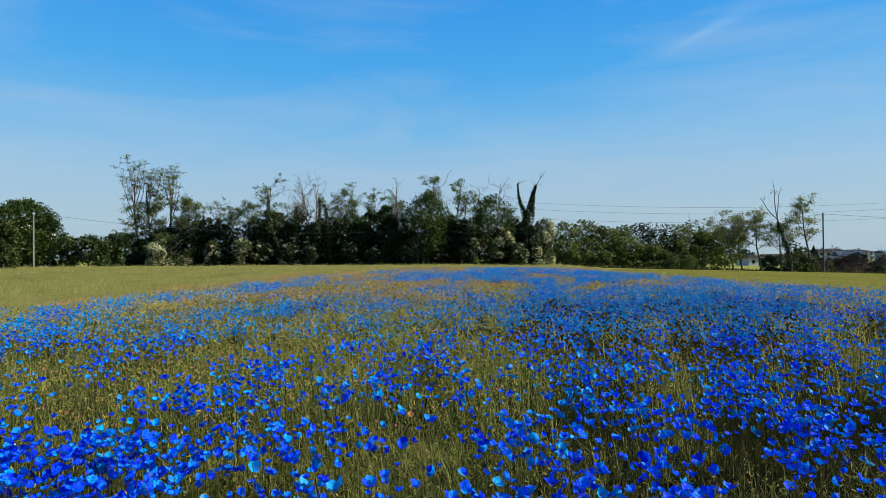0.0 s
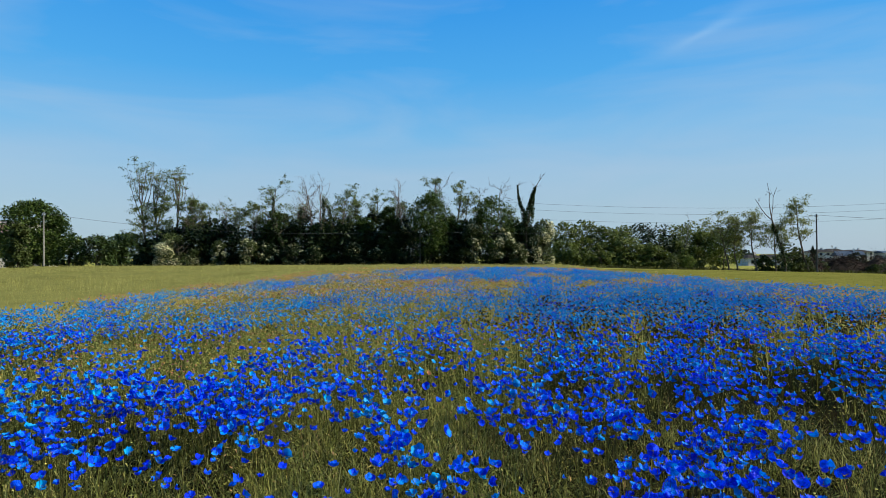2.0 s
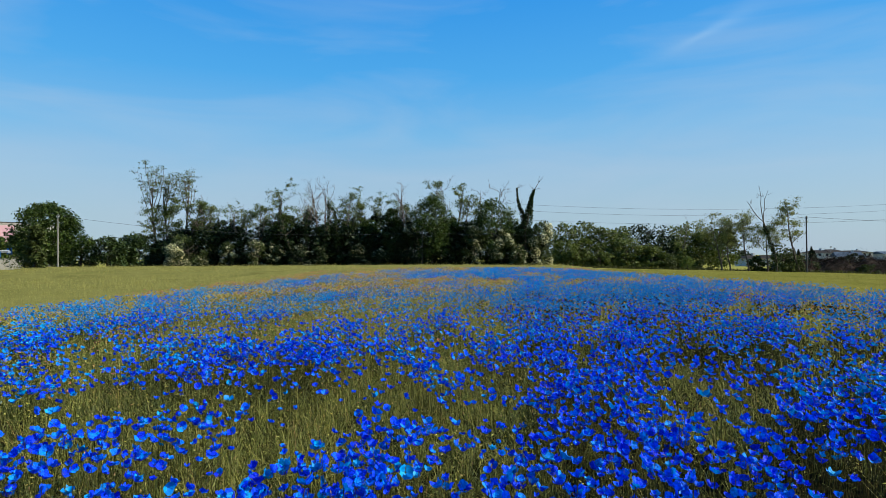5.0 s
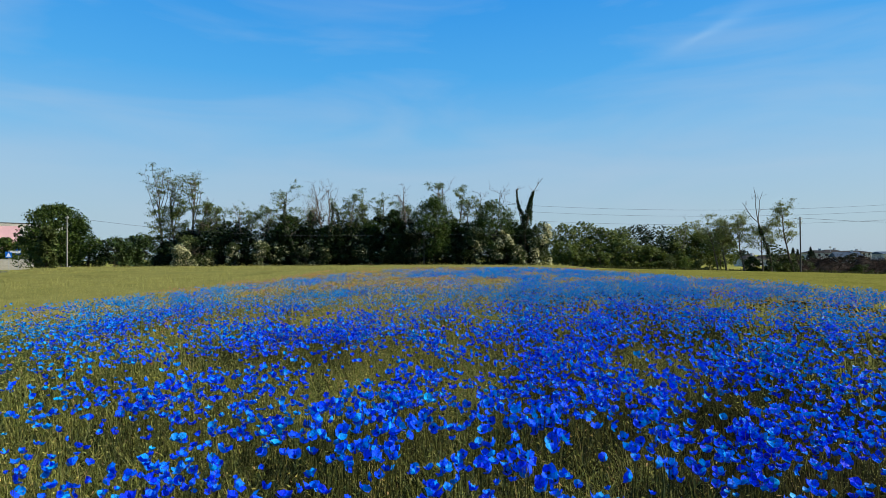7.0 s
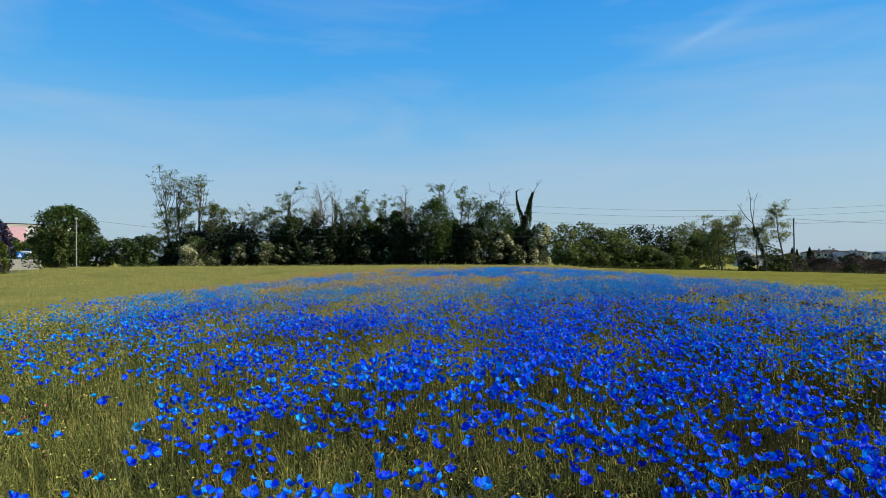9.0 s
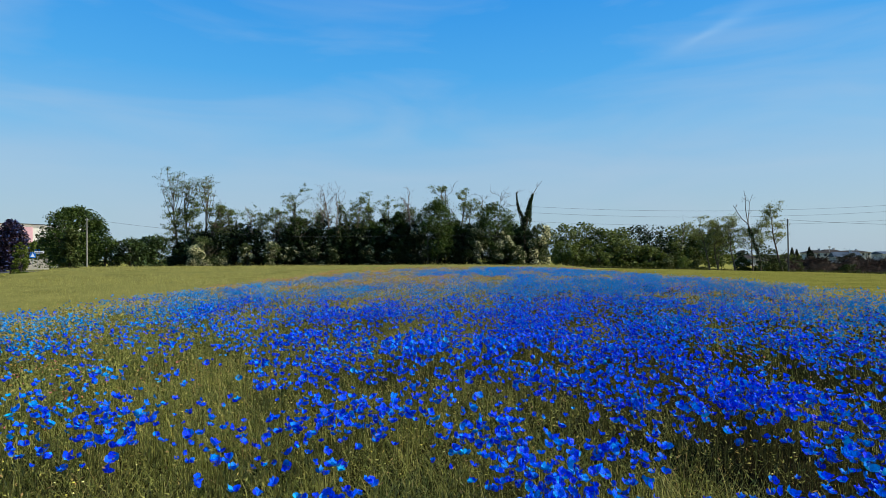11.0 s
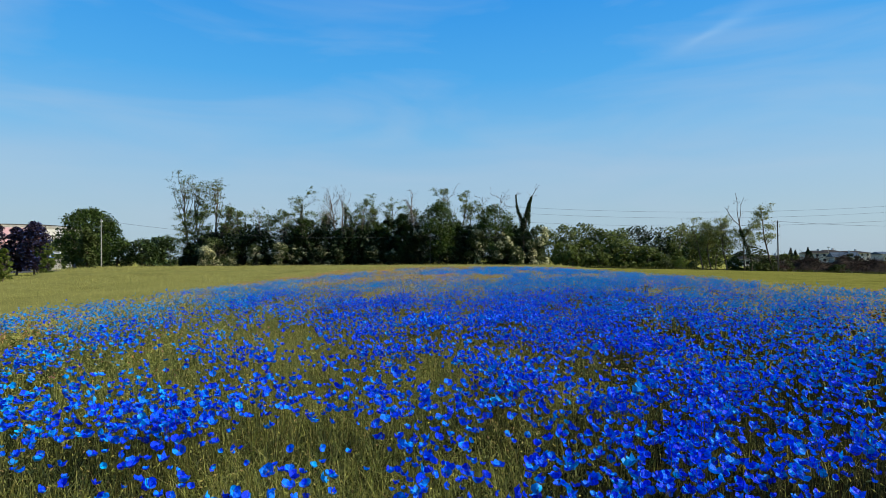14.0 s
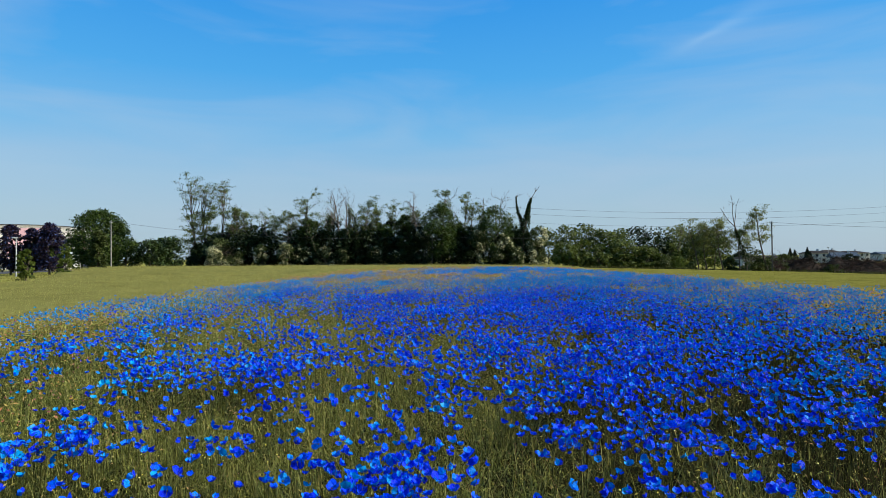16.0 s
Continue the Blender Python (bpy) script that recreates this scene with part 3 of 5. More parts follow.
def single_poppies(count, x0, x1, y0, y1):
    """Poppies that can be told apart one by one, on a stretch in the middle of the field."""
    r = np.random.default_rng(100)
    heads = [raw_mesh("corolla", c[0], [c[1]], PETAL_ONE, smooth=True) for c in CUPS_CLOSE]
    hearts = raw_mesh("centre", OCTA[0] * [0.11, 0.11, 0.13] + [0, 0, 0.1], [np.array(OCTA[1])], CENTRE, smooth=True)
    stems = []
    for k in range(5):
        v_, f_ = tubes([(np.array([(r.normal(0, 0.04), r.normal(0, 0.04), -0.02), (r.normal(0, 0.02), r.normal(0, 0.02), 0.5), (0, 0, 1.0)]), np.array([0.0028, 0.0024, 0.002]))], 5)
        stems.append(raw_mesh("stem", v_, [f_], STEM, smooth=True))
    made = 0
    while made < count:
        x_, y_ = r.uniform(x0, x1), r.uniform(y0, y1)
        if r.random() > float(thickness(np.array([x_]), np.array([y_]))[0]):
            continue
        made += 1
        size_, h_ = r.uniform(0.046, 0.092), r.uniform(0.49, 0.66)
        plant = thing("poppy", x_, y_, 0.012, "deep blue poppy on a thin green stem", "flower", "poppies in the field", turn=r.uniform(0, 360))
        head = part("corolla", heads[r.integers(0, len(heads))], PETAL_ONE, plant)
        head.matrix_basis = Matrix.Translation((0, 0, h_)) @ Euler((r.normal(0, 0.6), r.normal(0, 0.6), r.uniform(0, 6.28))).to_matrix().to_4x4() @ Matrix.Scale(size_, 4)
        part("centre", hearts, CENTRE, head, "dark velvety centre")
        stem_ = part("stem", stems[r.integers(0, len(stems))], STEM, plant)
        stem_.scale = (1, 1, h_)


SINGLES = (-1.1, 1.1, -2.7, -1.2)
single_poppies(295, *SINGLES)
poppies(168, -50, CLOSE, 101, CUPS_CLOSE, (0.036, 0.080), 8, True)
poppies(128, CLOSE, 8, 104, CUPS_NEAR, (0.039, 0.080), 10, True)
poppies(118, 8, 15, 102, CUPS_MID, (0.046, 0.084), 16, False)
poppies(88, 15, 90, 103, CUPS_FAR, (0.07, 0.108), FAR_EDGE + 1, False)

# undergrowth between the drifts: fine tufts of grass, feathery leaves and ripe seed heads
FIELD_GRASS = "olive green grass and leaves between the poppies"
LEAFLET = (np.array([[0, -0.5, 0], [0.14, 0, 0.07], [0, 0.5, 0], [-0.14, 0, 0.07]]), [[0, 1, 2, 3]])


def openness(x, y, least):
    """How freely the undergrowth shows: full in the gaps, least under thick blooms."""
    # Thinned on the right, so bared near-black soil stands for shade there.
    t, shady = thickness(x, y), np.clip((x + 0.4) / 2.0, 0, 1)
    free = (1 - shady) * np.clip(1.35 - 0.95 * t, 0.25, 1) + shady * np.clip(1.25 - 1.35 * t, least + 0.05, 1)
    return free * (x > left_side(y)) * (x < right_side(y) + 0.2)


def tufts(name, label, per_m2, near, far_, y1, seed, material, height, width, blades, blade=BLADE_PLAIN, lean=0.5, bow=0.9, least=0.03, thin_right=0.0):
    """Grass in tufts of a few blades that spread from one foot."""
    x, y, r = sown(per_m2 / blades, LEFT_EDGE, RIGHT_EDGE, BACK_EDGE if near > 5 else -15, y1, near, far_, seed)
    # thin_right bares more dark soil, deepening the stand-in shade on the right
    keep = r.random(len(x)) < openness(x, y, least) * (1 - thin_right * np.clip((x - 0.5) / 2.5, 0, 1))
    x, y = np.repeat(x[keep], blades), np.repeat(y[keep], blades)
    n = len(x)
    a_, d_ = r.uniform(0, 6.28, n), np.abs(r.normal(0, 0.045, n))
    x, y = x + d_ * np.cos(a_), y + d_ * np.sin(a_)
    hgt = r.uniform(*height, n) * (0.75 + 0.5 * patch_c(x / 0.9, y / 0.9))
    size = np.stack([r.uniform(*width, n), hgt * bow * r.uniform(0.3, 1.5, n), hgt], -1)
    rot = turns(a_ - 1.57, np.abs(r.normal(0, lean, n)), a_)
    v, f = strewn(blade[0], blade[1], np.stack([x, y, rise(x, y)], -1), rot, size)
    tagged(new(name, upturned(raw_mesh(name, v, [f], material), 0.3 if far_ <= 5 else 0.4 if far_ <= 9 else 0.55)), label, "grass", kind="stuff")


def leaflets(name, label, per_m2, near, far_, y0, y1, seed, material, size, low, high, least=0.04, top=0.7):
    """Small leaves and seed heads at all heights of the undergrowth, most of them near its top."""
    x, y, r = sown(per_m2, LEFT_EDGE + 0.2, RIGHT_EDGE - 0.2, y0, y1, near, far_, seed)
    keep = r.random(len(x)) < openness(x, y, least) * (0.45 + 0.55 * patch_b(x / 0.5 + 20, y / 0.5)) * (1 - 0.7 * np.clip((x - 0.3) / 2.2, 0, 1) if far_ <= 9 else 1 - 0.6 * np.clip((x - 4.0) / 4.0, 0, 1))
    x, y = x[keep], y[keep]
    n = len(x)
    z = rise(x, y) + (low + (high - low) * r.random(n) ** top) * (0.8 + 0.4 * patch_c(x / 0.7, y / 0.7))
    rot = turns(r.uniform(0, 6.28, n), r.uniform(0.2, 1.6, n), r.uniform(0, 6.28, n))
    v, f = strewn(LEAFLET[0], LEAFLET[1], np.stack([x, y, z], -1), rot, r.uniform(*size, n))
    tagged(new(name, upturned(raw_mesh(name, v, [f], material), 0.3 if far_ <= 5 else 0.4 if far_ <= 9 else 0.55)), label, "leaves", kind="stuff")


LOW = "low tangled green leaves covering the soil"
FINE = "fine feathery green poppy leaves in the undergrowth"
SEEDS = "ripe tan grass heads in the gaps between the poppies"
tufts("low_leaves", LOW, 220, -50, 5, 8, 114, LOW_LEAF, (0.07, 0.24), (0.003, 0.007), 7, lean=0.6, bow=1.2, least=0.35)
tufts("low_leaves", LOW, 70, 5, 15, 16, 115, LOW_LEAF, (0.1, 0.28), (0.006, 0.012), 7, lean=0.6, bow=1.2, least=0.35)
tufts("field_grass", FIELD_GRASS, 950, -50, 5, 8, 111, BLADE, (0.2, 0.46), (0.003, 0.0065), 9, BLADE_FINE, lean=0.75, bow=2.2, thin_right=0.2)
tufts("field_grass", FIELD_GRASS, 420, 5, 9, 10, 112, BLADE, (0.26, 0.52), (0.005, 0.009), 9, lean=0.5, bow=1.2, thin_right=0.2)
tufts("field_grass", FIELD_GRASS, 170, 9, 15, 16, 119, BLADE, (0.26, 0.50), (0.010, 0.018), 9, lean=0.55, bow=1.2)
tufts("field_grass", FIELD_GRASS, 50, 15, 90, FAR_EDGE + 1, 113, BLADE, (0.24, 0.46), (0.02, 0.045), 6, lean=0.7, bow=1.2)
tufts("green_shoots", "slim bright green shoots between the poppies", 300, -50, 5, 8, 171, FEATHER, (0.2, 0.46), (0.003, 0.005), 7, BLADE_FINE, lean=0.6, bow=2.0, thin_right=0.6)
tufts("green_shoots", "slim bright green shoots between the poppies", 120, 5, 9, 10, 172, FEATHER, (0.28, 0.54), (0.004, 0.007), 7, lean=0.35, bow=0.7, thin_right=0.3)
leaflets("poppy_leaves", FINE, 1000, -50, 5, -15, 8, 116, FEATHER, (0.014, 0.036), 0.08, 0.48)
leaflets("poppy_leaves", FINE, 780, 5, 9, BACK_EDGE, 10, 117, FEATHER, (0.026, 0.06), 0.12, 0.50)
leaflets("poppy_leaves", FINE, 270, 9, 15, BACK_EDGE, 16, 118, FEATHER, (0.045, 0.10), 0.18, 0.50)
tufts("ripe_stalks", "tall thin straw-coloured grass stalks between the poppies", 60, -50, 5, 8, 174, RIPE, (0.36, 0.56), (0.002, 0.004), 5, BLADE_FINE, lean=0.5, bow=1.4, thin_right=0.3)
leaflets("ripe_grass", SEEDS, 330, -50, 5, -15, 8, 165, RIPE, (0.012, 0.032), 0.34, 0.58)
leaflets("ripe_grass", SEEDS, 190, 5, 9, BACK_EDGE, 10, 161, RIPE, (0.02, 0.05), 0.38, 0.58)
leaflets("ripe_grass", SEEDS, 210, 9, 15, BACK_EDGE, 16, 162, RIPE, (0.04, 0.09), 0.36, 0.58)
leaflets("ripe_grass", SEEDS, 140, 15, 28, BACK_EDGE, 29, 163, RIPE, (0.07, 0.15), 0.34, 0.58, least=0.05)
leaflets("ripe_grass", SEEDS, 56, 28, 90, 20, FAR_EDGE + 0.5, 164, RIPE, (0.12, 0.24), 0.34, 0.60, least=0.05)

# salmon flecks, added for orange colour fringes, fill gaps between the drifts
for per_m2, near, far_, seed, cups, size in ((60, 4, 15, 151, CUPS_FAR, (0.028, 0.052)), (42, 15, 90, 152, CUPS_FAR, (0.06, 0.10))):
    x, y, r = sown(per_m2, LEFT_EDGE + 0.6, RIGHT_EDGE - 0.6, BACK_EDGE, FAR_EDGE, near, far_, seed)
    keep = r.random(len(x)) < np.clip(1.15 - 1.1 * thickness(x, y), 0.06, 1) * np.clip(np.maximum(3.2 * patch_a(x / 2.1 + 30, y / 3.1) - 0.9, 1.6 * np.clip((y - 36) / 6, 0, 1) * (np.abs(x + 0.5) < 4.5)), 0, 1)
    poppy_heads("salmon_flecks", "small salmon pink flecks added in the shape of poppy blooms", x[keep], y[keep], r, cups, ROSE_PETAL, size, low=0.42, high=0.60)

# buds and small yellow weeds close by
x, y, r = sown(14, LEFT_EDGE, RIGHT_EDGE, -15, 8, -50, 5, 121)
top = np.stack([x, y, r.uniform(0.36, 0.6, len(x))], -1)
stalk_mesh(top * [1, 1, 0] + np.stack([r.normal(0, 0.05, len(x)), r.normal(0, 0.05, len(x)), 0 * x], -1), top, r, "bud_stems", "thin stems that carry green poppy buds")
v, f = strewn(OCTA[0] * [0.5, 0.5, 1.0], OCTA[1], top, turns(r.uniform(0, 6, len(x)), r.uniform(0, 1.2, len(x)), r.uniform(0, 6, len(x))), r.uniform(0.008, 0.013, len(x)))
tagged(new("poppy_buds", raw_mesh("poppy_buds", v, [f], STEM, smooth=True)), "closed hairy green poppy buds on stems", "buds", kind="stuff")
x, y, r = sown(22, LEFT_EDGE, RIGHT_EDGE, -15, 8, -50, 6, 122)
keep = patch_b(x / 0.9 + 5, y / 0.9) > 0.62
x, y = x[keep], y[keep]
v, f = strewn(OCTA[0] * [1, 1, 0.5], OCTA[1], np.stack([x, y, r.uniform(0.2, 0.45, len(x))], -1), turns(0 * x, 0 * x, 0 * x), r.uniform(0.006, 0.011, len(x)))
tagged(new("yellow_weed_flowers", raw_mesh("yellow_weed_flowers", v, [f], YELLOW, smooth=True)), "tiny yellow weed florets low in the grass", "flowers", kind="stuff")

# ---- meadows beside the field ----
def sward(name, label, xs, ys_, within, height, material, seed):
    """The closed top of thick grass: an uneven skin over the ground that dips at its rim."""
    X, Y = np.meshgrid(xs, ys_, indexing="ij")
    a_, b_ = Lattice(seed), Lattice(seed + 1)
    rough_ = 0.5 * a_(X / 1.7, Y / 1.7) + 0.3 * b_(X / 0.6, Y / 0.6) + 0.2 * np.random.default_rng(seed).random(X.shape)
    Z = rise(X, Y) - 0.06 + (height * (0.62 + 0.5 * rough_) + 0.06) * np.clip(within(X, Y), 0, 1)
    n, m = len(xs), len(ys_)
    i = (np.arange(n - 1)[:, None] * m + np.arange(m - 1)[None]).ravel()
    v = np.stack([X, Y, Z], -1).reshape(-1, 3)
    tagged(new(name, raw_mesh(name, v, [np.stack([i, i + m, i + m + 1, i + 1], -1)], material, smooth=True)), label, "grass", kind="stuff")


def hay_edge(y):
    """Where the hay gives way to the mown strip by the road."""
    return -30 - 0.5 * np.clip(y - 25, 0, 45) + 1.2 * (edge_a(y / 3, y * 0) - 0.5)


def in_hay(x, y):
    beside = (np.where(y > FAR_EDGE - 1.5, RIGHT_EDGE + 2 - 0.0 * y, left_side(y)) - x) / 0.7 + 0.5
    return np.minimum(np.minimum(beside, (x - hay_edge(y)) / 1.2), (73.5 - y) / 1.5)


def in_turf(x, y):
    return np.minimum((x - right_side(y)) / 0.5 + 0.3, (71.5 - 0.0 * x - y) / 1.5)


def meadow(name, label, per_m2, x0, x1, y0, y1, seed, where_, material, height, width, lean=0.9):
    """Single blades that stand out of the sward."""
    r = np.random.default_rng(seed)
    n = int(per_m2 * (x1 - x0) * (y1 - y0))
    x, y = r.uniform(x0, x1, n), r.uniform(y0, y1, n)
    keep = where_(x, y) > r.uniform(0.0, 0.6, n)
    grass(name, label, x[keep], y[keep], r, BLADE_PLAIN, material, height, width, lean=lean, bow=1.0)


HAYS = "tall pale olive hay grass beside the poppies"
near_ys, far_ys = np.linspace(-21, 36, 191), np.linspace(30, 74, 89)
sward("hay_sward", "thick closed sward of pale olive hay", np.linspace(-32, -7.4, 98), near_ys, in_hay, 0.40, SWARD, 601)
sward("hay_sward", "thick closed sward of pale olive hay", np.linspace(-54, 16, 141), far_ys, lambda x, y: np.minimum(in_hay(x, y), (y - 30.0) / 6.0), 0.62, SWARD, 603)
meadow("meadow_grass", HAYS, 95, -22, -8, -6, 20, 131, in_hay, HAY, (0.34, 0.62), (0.003, 0.007), lean=0.6)
meadow("meadow_grass", HAYS, 60, -28, -7, 20, 40, 137, in_hay, HAY, (0.36, 0.64), (0.006, 0.014), lean=0.6)
meadow("meadow_grass", HAYS, 30, -54, 14, 40, 73.5, 132, in_hay, HAY, (0.50, 0.80), (0.012, 0.03), lean=0.6)
meadow("meadow_grass", HAYS, 26, -44, -28, 14, 40, 134, in_hay, HAY, (0.32, 0.56), (0.012, 0.03))
meadow("short_grass", "mown grass strip beside the road", 14, -53, -30, 14, 74, 142, lambda x, y: (hay_edge(y) - x) / 1.2, LAWN, (0.05, 0.14), (0.02, 0.05))
LAWNS = "low yellow-green grass beside the poppies"
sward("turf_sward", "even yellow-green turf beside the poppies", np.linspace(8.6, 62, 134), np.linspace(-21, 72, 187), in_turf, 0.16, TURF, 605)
meadow("short_grass", LAWNS, 60, 12, 26, 0, 24, 133, in_turf, LAWN, (0.16, 0.30), (0.004, 0.010))
meadow("short_grass", LAWNS, 40, 10, 40, 24, 40, 138, in_turf, LAWN, (0.14, 0.26), (0.008, 0.018))
meadow("short_grass", LAWNS, 16, 9, 60, 40, 71, 136, in_turf, LAWN, (0.12, 0.22), (0.02, 0.05))


def verge(name, label, path, per_m, spread, material, height, width, seed):
    """Rank weeds along a line over the plan."""
    r = np.random.default_rng(seed)
    path = np.array(path, float)
    xs, ys_ = [], []
    for p, q in zip(path[:-1], path[1:]):
        n = int(per_m * np.linalg.norm(q - p))
        t = r.random(n)
        xs.append(p[0] + (q[0] - p[0]) * t + r.normal(0, spread, n))
        ys_.append(p[1] + (q[1] - p[1]) * t + r.normal(0, spread, n))
    x, y = np.concatenate(xs), np.concatenate(ys_)
    grass(name, label, x, y, r, BLADE_PLAIN, material, height, width, lean=0.6)


verge("verge_weeds", "dark rank weeds along the ditch behind the grass", [(17, 112), (37, 80), (47, 75), (62, 79), (84, 84)], 90, 0.8, LOW_LEAF, (0.15, 0.5), (0.05, 0.12), 140)
verge("verge_weeds", "dark rank weeds at the foot of the tree belt", [(-40, 74.5), (-20, 73), (0, 72.5), (14, 73)], 60, 0.6, LOW_LEAF, (0.3, 0.8), (0.05, 0.12), 141)

# ---- trees ----
TALL = [
    (-41.3, 80, 15.1, 4.8, -0.75), (-40.0, 81, 14.0, 2.6, 0.1), (-37.3, 80, 14.0, 3.4, 0.1),
]
ROBINIAS = [
    (-23.4, 77, 12.8, 4.4),
    (-14.2, 77, 11.0, 3.8), (-9.6, 78, 10.7, 4.6), (1.3, 79, 12.0, 3.9), (-1.7, 78, 12.9, 3.0),
    (-28.9, 78, 9.0, 4.5), (-32.6, 79, 9.6, 3.2), (-12.0, 79, 10.0, 3.4), (-39.6, 79, 10.7, 4.3),
    (-36.7, 79, 10.9, 4.3), (-34.6, 79, 9.6, 3.6), (-29.1, 79, 8.8, 4.3), (-25.7, 79, 8.9, 3.8),
    (-21.5, 79, 9.6, 3.8), (-18.9, 79, 9.0, 3.8), (-15.8, 79, 9.6, 3.8), (-13.2, 79, 9.4, 3.8),
    (-8.8, 79, 9.9, 3.8), (-6.3, 79, 9.5, 3.5), (-4.0, 79, 9.9, 3.5), (2.8, 79, 10.3, 3.8),
    (9.2, 79, 8.8, 3.5), (-41.1, 79.5, 8.9, 3.8), (-40.2, 79.5, 9.3, 3.8),
]
ROW = [
    (37.0, 75, 6.7, 4.0), (38.7, 76, 6.5, 3.0), (40.6, 75, 7.4, 3.9), (43.1, 75, 6.4, 3.6),
    (47.4, 75, 10.3, 3.1),
]
BARE = [
    (-32.7, 78, 10.8, 2.4), (-27.9, 77, 9.8, 1.5), (-25.1, 76, 8.4, 1.6), (-19.3, 77, 11.5, 3.0),
    (-17.1, 77, 12.1, 3.0), (-5.2, 76, 11.6, 2.2), (4.0, 78, 11.5, 2.1), (6.4, 78, 11.8, 2.5),
    (-0.2, 78, 12.3, 3.0), (73.0, 180, 16.5, 2.4), (-6.6, 78, 10.5, 2.5),
]
IVY = [
    (-22.6, 75, 9.6, 1.0), (-20.0, 74.5, 7.6, 0.9), (-18.8, 75, 8.0, 0.9), (-16.4, 75, 9.2, 1.2),
    (-14.5, 75.5, 8.0, 1.0), (-12.7, 75, 7.6, 0.9), (-32.0, 77, 7.3, 0.9), (-3.8, 74.5, 7.2, 0.9),
]
BROAD = [
    (-1.9, 74, 9.9, 5.5), (6.4, 75, 9.4, 6.3), (-7.2, 75, 8.2, 3.3), (-22.5, 77, 7.8, 4.4),
    (10.3, 76, 6.1, 3.7), (-10.6, 77, 6.8, 3.7), (-16.6, 77, 6.3, 3.7), (1.2, 77, 7.2, 3.3),
]
SCRUB = [
    (-38.6, 77, 3.7, 3.7), (-40.3, 78, 3.0, 2.7), (-39.9, 79, 4.0, 3.0), (-36.9, 78, 5.3, 3.9),
    (-32.5, 77, 5.6, 4.1), (-29.5, 77, 6.1, 4.0), (-26.2, 76, 5.5, 4.1), (-22.9, 76, 5.7, 4.1),
    (-19.6, 76, 5.8, 4.2), (-16.3, 76, 5.5, 3.9), (-13.4, 76, 5.7, 3.9), (-10.5, 76, 5.6, 4.2),
    (-7.4, 76, 5.9, 3.9), (-4.5, 75.5, 5.4, 3.6), (-0.6, 75, 4.7, 3.9), (2.7, 76, 5.2, 3.9),
    (5.6, 76, 5.2, 4.1), (8.9, 76, 5.0, 3.7), (11.8, 76, 4.7, 3.7), (-38.4, 80, 6.4, 3.8),
    (-34.9, 80, 7.1, 3.8), (-31.4, 80, 7.5, 3.8), (-25.0, 79, 7.0, 3.5), (-21.9, 79, 7.4, 3.8),
    (-18.9, 79, 7.5, 3.8), (-15.8, 79, 7.3, 3.8), (-12.8, 79, 7.5, 3.8), (-9.8, 79, 7.6, 3.8),
    (-6.3, 79, 7.4, 3.8), (-3.3, 79, 7.2, 3.8), (0.1, 79, 7.4, 3.8), (3.2, 79, 7.2, 3.8),
    (8.1, 79, 6.9, 3.8),
]
ELDERS = [
    (-34.0, 73.5, 4.6, 6.2), (-28.6, 73, 3.8, 2.0), (-24.8, 73, 3.9, 2.5), (-19.1, 73, 3.2, 3.4),
    (-16.5, 73, 2.9, 2.5), (3.7, 74, 5.8, 4.0), (7.4, 73.5, 5.1, 3.8), (12.5, 74, 6.8, 3.6),
    (-5.1, 74, 5.6, 3.0), (9.2, 72.5, 3.3, 2.5), (-22.7, 74, 3.4, 2.6), (-11.7, 74, 3.3, 3.1),
    (-8.6, 73, 2.6, 2.5),
]
FARHEDGE = [
    (39.5, 188, 13.9, 8.3), (33.0, 187, 12.6, 7.0), (45.5, 192, 15.0, 9.2), (49.8, 190, 14.0, 8.0), (53.9, 188, 12.5, 8.3),
    (58.9, 190, 13.1, 8.0), (65.7, 196, 14.7, 9.0), (67.9, 186, 13.9, 11.1), (74.2, 190, 13.7, 8.0),
    (81.9, 196, 14.4, 9.4), (83.9, 190, 12.5, 7.3), (88.3, 192, 11.1, 8.1), (86.2, 180, 12.3, 8.0),
    (56.4, 180, 9.0, 10.4), (44.8, 182, 8.8, 10.5), (72.8, 182, 8.4, 8.7), (37.4, 180, 7.8, 6.9),
    (62.6, 178, 7.3, 8.6), (38.8, 175, 4.8, 8.4), (47.3, 175, 4.5, 8.4), (55.1, 176, 4.4, 8.5),
    (63.2, 175, 4.2, 8.4), (71.2, 176, 3.9, 6.8), (139.3, 235, 4.9, 12.0),
]
LEFT = [
    (-57.1, 80, 9.5, 10.5), (-47.5, 64, 5.6, 2.3), (-52.4, 87, 4.9, 4.2), (-60.4, 110, 6.6, 5.2),
    (-57.4, 100, 4.6, 3.6), (-52.8, 122, 3.2, 3.4), (-57.2, 88, 5.3, 3.7), (-62.5, 91, 5.4, 4.2),
    (-96.1, 122, 7.0, 4.2), (-66.8, 91, 6.4, 4.9), (-92.2, 122, 6.1, 5.0),
]
PURPLE = [
    (-44.2, 49.6, 5.7, 3.4), (-46.8, 50.5, 5.3, 2.3), (-48.8, 50, 5.7, 2.8),
]
YOUNG = [
    (-32.2, 29.5, 2.6, 1.2), (-35.5, 39, 3.2, 1.3),
]
BUSH = [
    (66.5, 158, 3.5, 3.3), (69.7, 157, 2.6, 2.4), (66.7, 170, 4.4, 3.6), (42.1, 76, 1.9, 2.2),
    (44.9, 75, 3.8, 3.3), (47.2, 76, 2.2, 2.5), (46.5, 100, 0.5, 1.2),
]
DIAMOND = (np.array([[0, -0.5, 0], [0.32, 0, 0.08], [0, 0.5, 0], [-0.32, 0, 0.08]]), [[0, 1, 2, 3]])


